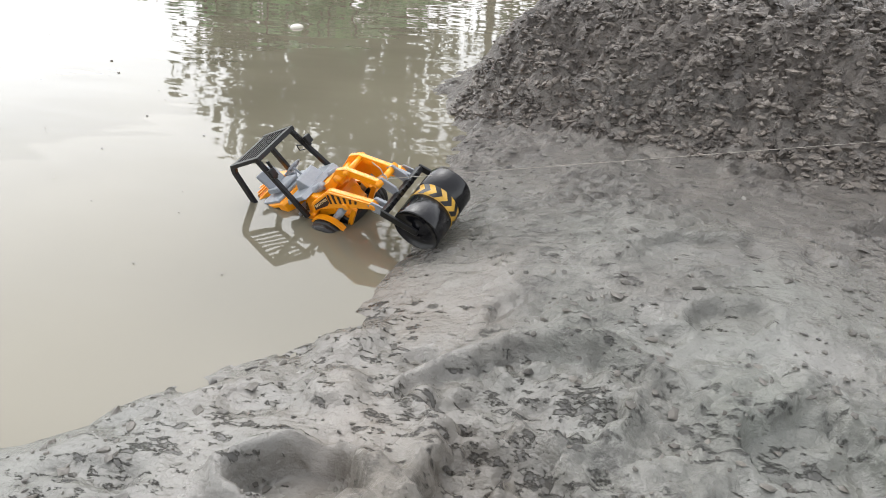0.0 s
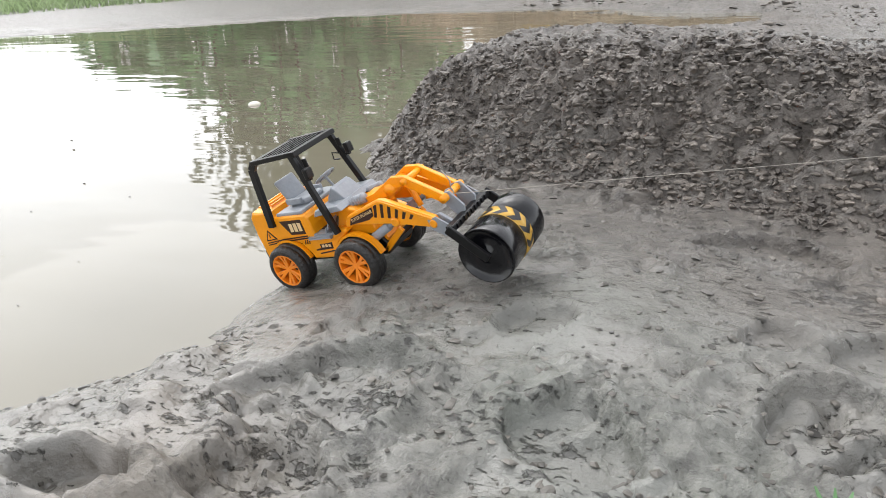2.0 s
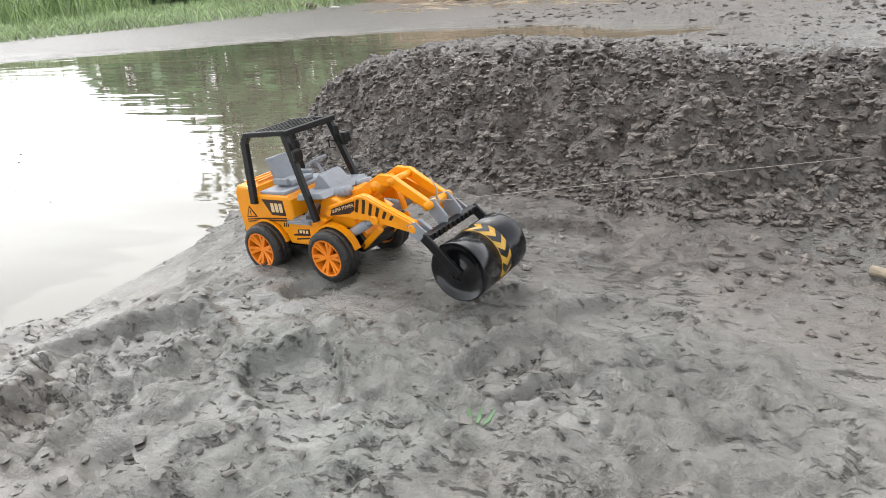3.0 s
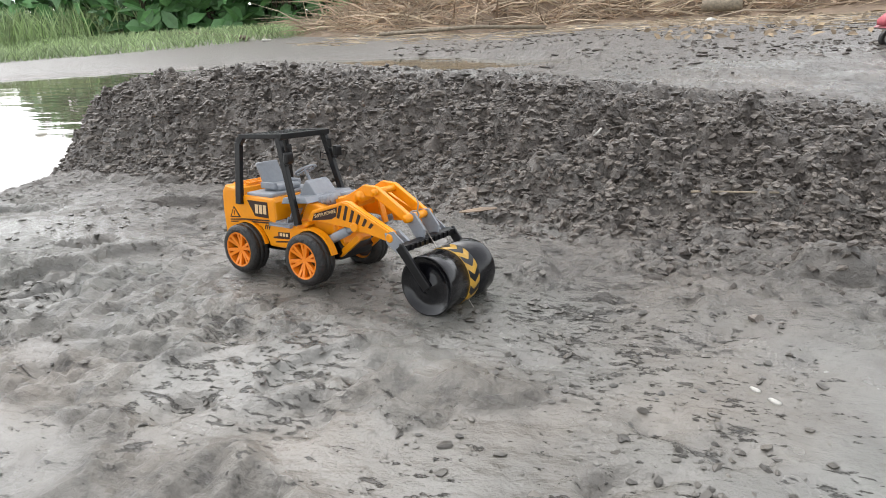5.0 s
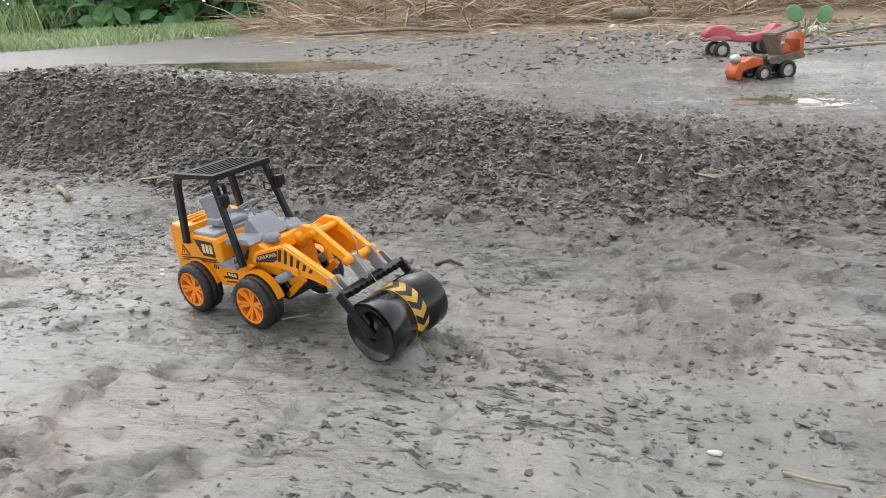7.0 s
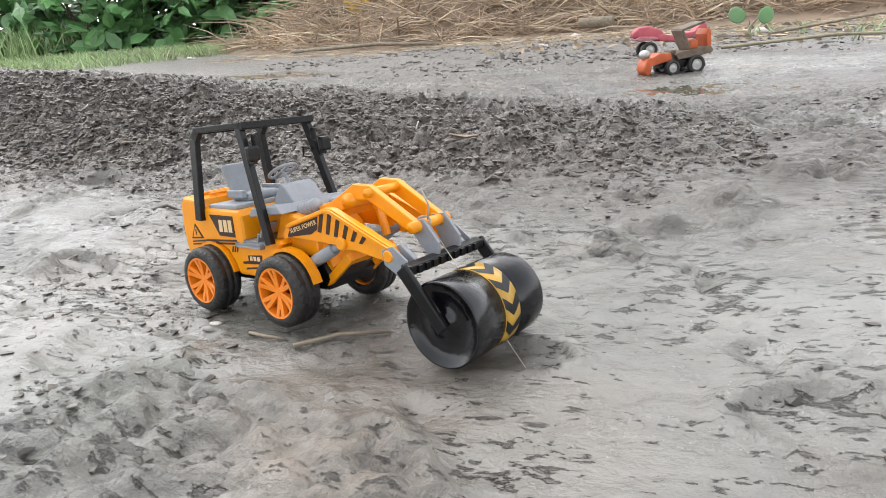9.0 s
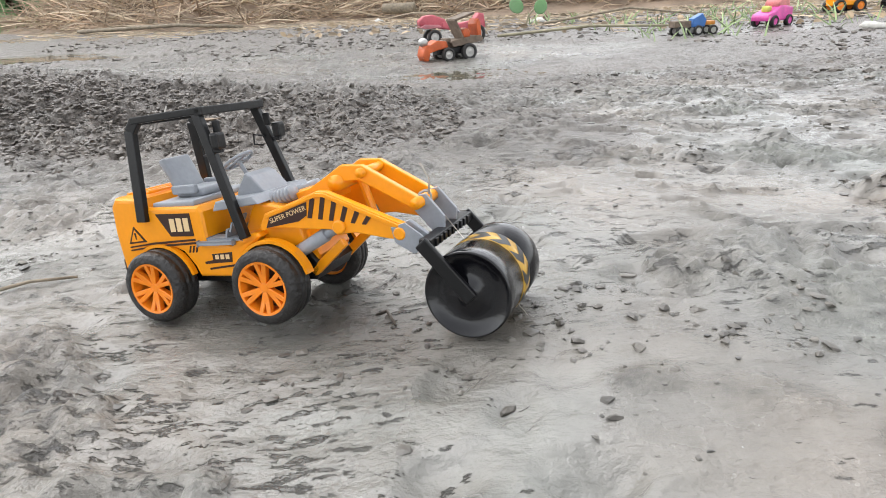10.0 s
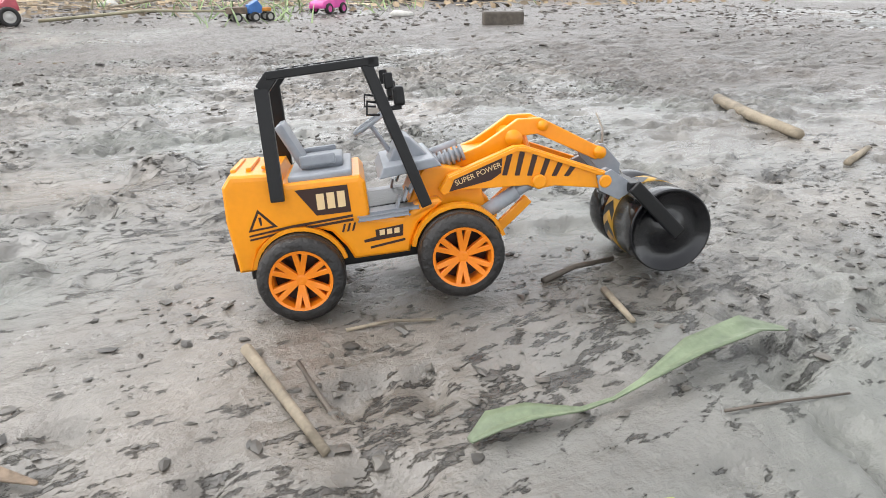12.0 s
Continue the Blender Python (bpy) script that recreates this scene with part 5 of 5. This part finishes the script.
    part("fender", prism([(0.10, 0.085), (0.12, 0.10), (0.20, 0.105), (0.23, 0.09), (0.20, 0.08)], -0.055, 0.055, 0.006), paint("pale_pink", (0.60, 0.22, 0.25)), t, "pale pink fender")
    for x, r in ((-0.10, 0.05), (0.15, 0.04)):
        for s in (-1, 1):
            small_wheel(t, (x, s * 0.055, r - 0.004), r, 0.014, silver)
    # blue and orange toy motor tricycle
    blue = paint("toy_blue", (0.05, 0.18, 0.50))
    t = tagged(empty("toy_tricycle", at(2.47, 3.58, 12) @ Matrix.Scale(0.75, 4)), "muddy blue and orange toy tricycle among weeds", "toy vehicle")
    part("body", prism([(-0.05, 0.05), (-0.04, 0.10), (0.02, 0.13), (0.05, 0.09), (0.04, 0.05)], -0.03, 0.03, 0.008), blue, t)
    part("seat", box(bmesh.new(), (0.04, -0.03, 0.06), (0.11, 0.03, 0.085), 0.008), paint("toy_amber", (0.65, 0.25, 0.03)), t)
    part("cargo_box", box(bmesh.new(), (-0.17, -0.04, 0.05), (-0.06, 0.04, 0.09), 0.005), soilbrown, t, "muddy cargo box")
    for x in (-0.13, -0.01, 0.09):
        small_wheel(t, (x, -0.04, 0.03), 0.03, 0.01, silver)
        small_wheel(t, (x, 0.04, 0.03), 0.03, 0.01, silver)
    # pink toy car with a lime roof
    pink = paint("toy_pink", (0.80, 0.10, 0.42))
    t = tagged(empty("toy_car", at(2.93, 3.82, 215)), "bright pink toy car with lime green roof", "toy vehicle")
    part("body", prism([(-0.09, 0.03), (-0.09, 0.09), (-0.03, 0.10), (0.02, 0.10), (0.06, 0.075), (0.115, 0.06), (0.12, 0.03)], -0.048, 0.048, 0.010), pink, t, "", True)
    part("cabin", prism([(-0.07, 0.095), (-0.055, 0.14), (0.0, 0.145), (0.03, 0.095)], -0.042, 0.042, 0.008), paint("toy_salmon", (0.80, 0.28, 0.28)), t, "", True)
    part("roof", prism([(-0.06, 0.142), (-0.05, 0.158), (0.0, 0.158), (0.005, 0.145)], -0.038, 0.038, 0.005), paint("toy_lime", (0.50, 0.68, 0.12)), t, "", True)
    part("bonnet_lamp", box(bmesh.new(), (0.05, -0.02, 0.07), (0.085, 0.02, 0.10), 0.010), paint("toy_yellow_green", (0.62, 0.66, 0.12)), t)
    for x in (-0.055, 0.07):
        for s in (-1, 1):
            small_wheel(t, (x, s * 0.048, 0.028), 0.028, 0.010, pink)
    # small orange loader
    t = tagged(empty("toy_loader", at(3.62, 4.45, 10)), "small orange toy loader with black cab", "toy vehicle")
    part("body", prism([(-0.10, 0.04), (-0.10, 0.10), (-0.03, 0.10), (-0.02, 0.07), (0.06, 0.07), (0.08, 0.10), (0.11, 0.09), (0.10, 0.04)], -0.04, 0.04, 0.006), YELLOW, t)
    part("cab", prism([(-0.03, 0.09), (-0.025, 0.18), (0.04, 0.18), (0.05, 0.09), (0.03, 0.09), (0.025, 0.165), (-0.01, 0.165), (-0.012, 0.09)], -0.035, 0.035, 0.003), BLACK, t)
    part("seat", box(bmesh.new(), (-0.005, -0.02, 0.09), (0.02, 0.02, 0.15), 0.008), BLACK, t)
    bm = bar(bmesh.new(), (0.05, 0, 0.08), (0.15, 0, 0.15), 0.02, 0.03, (0, 1, 0), 0.004)
    bar(bm, (0.15, 0, 0.15), (0.20, 0, 0.10), 0.02, 0.03, (0, 1, 0), 0.004)
    part("arm", bm, YELLOW, t)
    part("bucket", prism([(0.18, 0.13), (0.24, 0.12), (0.23, 0.09), (0.20, 0.08)], -0.045, 0.045, 0.004), YELLOW, t)
    for x in (-0.07, 0.06):
        for s in (-1, 1):
            small_wheel(t, (x, s * 0.045, 0.038), 0.038, 0.012, ORANGE)
    # crumpled black plastic bags
    bag = mat("black_plastic_film", (0.015, 0.016, 0.019), 0.22, bump=0.7, bump_scale=14)
    for x, y, a, b, h in ((4.12, 4.42, 0.26, 0.15, 0.17), (5.35, 4.30, 0.24, 0.16, 0.19)):
        bm = bmesh.new()
        bmesh.ops.create_icosphere(bm, subdivisions=4, radius=1)
        for v in bm.verts:
            p = v.co.copy()
            k = 1 + 0.35 * noise.noise(p * 1.6 + Vector((x, 0, 0))) + 0.28 * abs(noise.noise(p * 3.4 + Vector((0, x, 0)))) + 0.10 * abs(noise.noise(p * 8))
            v.co = Vector((p.x * a * k, p.y * b * k, max(p.z, -0.15) * h * k + 0.15 * h))
        ob = tagged(obj("plastic_bag", bm, bag, smooth=False), "crumpled shiny black plastic bag lying on the bank", "bag", "black plastic bags")
        ob.location = (x, y, ground_height(x, y))
    # striped plush-like toy animal, one plain shape
    bm = bmesh.new()
    for c, s in (((0, 0, 0.10), (0.13, 0.06, 0.055)), ((0.15, 0, 0.15), (0.05, 0.04, 0.05)), ((-0.10, 0.04, 0.04), (0.03, 0.03, 0.05)), ((0.10, 0.04, 0.04), (0.03, 0.03, 0.05)), ((-0.10, -0.04, 0.04), (0.03, 0.03, 0.05)), ((0.10, -0.04, 0.04), (0.03, 0.03, 0.05)), ((-0.16, 0, 0.11), (0.05, 0.02, 0.02))):
        bmesh.ops.create_uvsphere(bm, u_segments=20, v_segments=12, radius=1, matrix=Matrix.Translation(c) @ Matrix.Diagonal((*s, 1)))
    m = mat("striped_pale_blue", (0.45, 0.72, 0.80), 0.5)
    n, l = m.node_tree.nodes, m.node_tree.links
    w, r = n.new("ShaderNodeTexWave"), n.new("ShaderNodeValToRGB")
    w.inputs["Scale"].default_value = 9
    e = r.color_ramp.elements
    e[0].position, e[1].position = 0.35, 0.5
    e[0].color, e[1].color = (0.10, 0.35, 0.45, 1), (0.62, 0.78, 0.82, 1)
    l.new(n["Texture Coordinate"].outputs["Object"], w.inputs["Vector"])
    l.new(w.outputs["Fac"], r.inputs["Fac"])
    l.new(r.outputs[0], n["Principled BSDF"].inputs["Base Color"])
    ob = tagged(obj("toy_animal", bm, m), "pale blue striped plastic toy animal beside the bag", "toy animal")
    ob.matrix_basis = at(4.62, 4.42, 15)
    # orange slatted crate
    crate = tagged(empty("crate", at(5.0, 4.62, -8)), "bright orange slatted plastic crate on the bank", "crate")
    oc = paint("crate_orange", (0.85, 0.20, 0.02))
    part("rim", box(box(bmesh.new(), (-0.16, -0.11, 0.19), (0.16, -0.10, 0.215), 0.003), (-0.16, 0.10, 0.19), (0.16, 0.11, 0.215), 0.003), oc, crate)
    part("floor", box(bmesh.new(), (-0.16, -0.11, 0.0), (0.16, 0.11, 0.05), 0.003), oc, crate)
    sl = part("slat", box(bmesh.new(), (-0.008, -0.108, 0.05), (0.008, -0.102, 0.192), 0.001), oc, crate)
    for k in range(1, 9):
        for y in (0, 0.21):
            o = new("slat", sl.data)
            o.parent = crate
            o.location = (-0.15 + 0.0375 * (k - 0.5) if y else -0.16 + 0.0375 * k, y, 0)
    sl.location = (-0.152, 0, 0)
    part("back_panel", box(bmesh.new(), (-0.158, 0.095, 0.05), (0.158, 0.100, 0.19), 0.001), paint("crate_amber", (0.85, 0.40, 0.03)), crate)


toys()


# ---- what moves ----
def toy_rows():
    """Seconds, place and turn of the toy, its origin on the ground under the rear axle."""
    return [(t, pose(x, y, z, rx, ry, rz)) for t, x, y, z, rx, ry, rz in (
        (0, -0.975, 1.262, -0.093, 18.2, -23.5, -18.9),
        (0.5, -0.933, 1.248, -0.078, 15.7, -23.9, -14.5),
        (1, -0.887, 1.222, -0.055, 17.1, -21.7, -11.4),
        (1.5, -0.843, 1.212, -0.037, 9.1, -17.5, -9.6),
        (2, -0.763, 1.185, -0.012, 7.0, -14.0, -10.3),
        (2.5, -0.695, 1.176, 0.009, -1.9, -6.7, -12.4),
        (2.7, -0.652, 1.163, 0.014, 2.0, -5.4, -13.1),
        (4.3, -0.276, 1.151, 0.006, -7.1, -3.4, -16.4),
        (4.5, -0.226, 1.147, 0.003, -5.7, -2.6, -16.4),
        (5, -0.103, 1.117, 0.001, -5.2, -2.0, -16.7),
        (5.5, 0.043, 1.062, 0.005, -9.1, -0.1, -17.3),
        (6, 0.173, 1.044, -0.015, 1.1, -2.5, -18.0),
        (6.5, 0.344, 0.975, -0.009, -2.8, -2.4, -21.3),
        (7, 0.459, 0.936, -0.010, 3.4, -3.5, -20.2),
        (7.2, 0.484, 0.933, -0.011, 6.4, -2.2, -19.9),
        (8.8, 0.845, 0.861, -0.019, 4.7, -4.1, -19.2),
        (9, 0.896, 0.837, -0.017, -3.6, -5.0, -21.1),
        (9.5, 1.011, 0.797, -0.012, 4.7, -3.0, -20.0),
        (10, 1.159, 0.725, -0.011, -4.3, -7.0, -18.8),
        (10.5, 1.284, 0.672, -0.003, 5.1, -7.0, -18.5),
        (11, 1.441, 0.599, 0.0135, 3.5, -2.8, -18.7),
        (11.5, 1.630, 0.574, 0.005, -0.3, -4.7, -17.8),
        (12, 1.821, 0.550, 0.005, -5.5, -5.5, -19.1))]


def motions():
    rows = toy_rows()
    walk(ROLLER, rows)
    # wheels and drum roll by the way gone
    times, gone = [rows[0][0]], [0.0]
    for (t0, a), (t1, b) in zip(rows, rows[1:]):
        times.append(t1)
        gone.append(gone[-1] + (b.translation - a.translation).length)
    # the drum sags a little in its loose hinge
    sag = lambda t: np.interp(t, [0, 2.7, 4.5, 5, 6, 7, 8.8, 9.5, 10, 11, 12], [0, 0, 3, 5.5, 6, 2, 7.5, 5, 6.5, 5.5, 5])  # noqa: E731
    hang = lambda t: Matrix.Translation(HINGE) @ pose(0, 0, 0, 0, sag(t), 0) @ Matrix.Translation(-HINGE)  # noqa: E731
    walk(DRUM_FRAME, [(k / 5, hang(k / 5)) for k in range(61)])
    for ob, place, r in TURNING:
        own = [(k / 15, pose(*place, 0, math.degrees(np.interp(k / 15, times, gone) / r), 0)) for k in range(181)]
        walk(ob, [(t, hang(t) @ p) for t, p in own] if ob.name.startswith("drum") else own)
    # the string runs from the knot towards the one who pulls
    aims = ((0, -0.36, 1.40, 0.06), (2.5, -0.12, 1.43, 0.075), (4.3, 0.24, 1.40, 0.02), (4.5, 0.30, 1.37, 0.05))
    at = np.array(aims)
    out = []
    for t, m in rows:
        a = m @ (TIP + Vector((0.004, -0.008, 0)))
        b = Vector([np.interp(t, at[:, 0], at[:, k]) for k in (1, 2, 3)]) if t < 4.9 else m @ Vector((0.2205, 0.0, 0.0195))
        d = (b - a).normalized()
        out.append((t, Matrix.Translation(a) @ pose(0, 0, 0, 0, -math.degrees(math.asin(d.z)), math.degrees(math.atan2(d.y, d.x)))))
    walk(PULL, out)


motions()
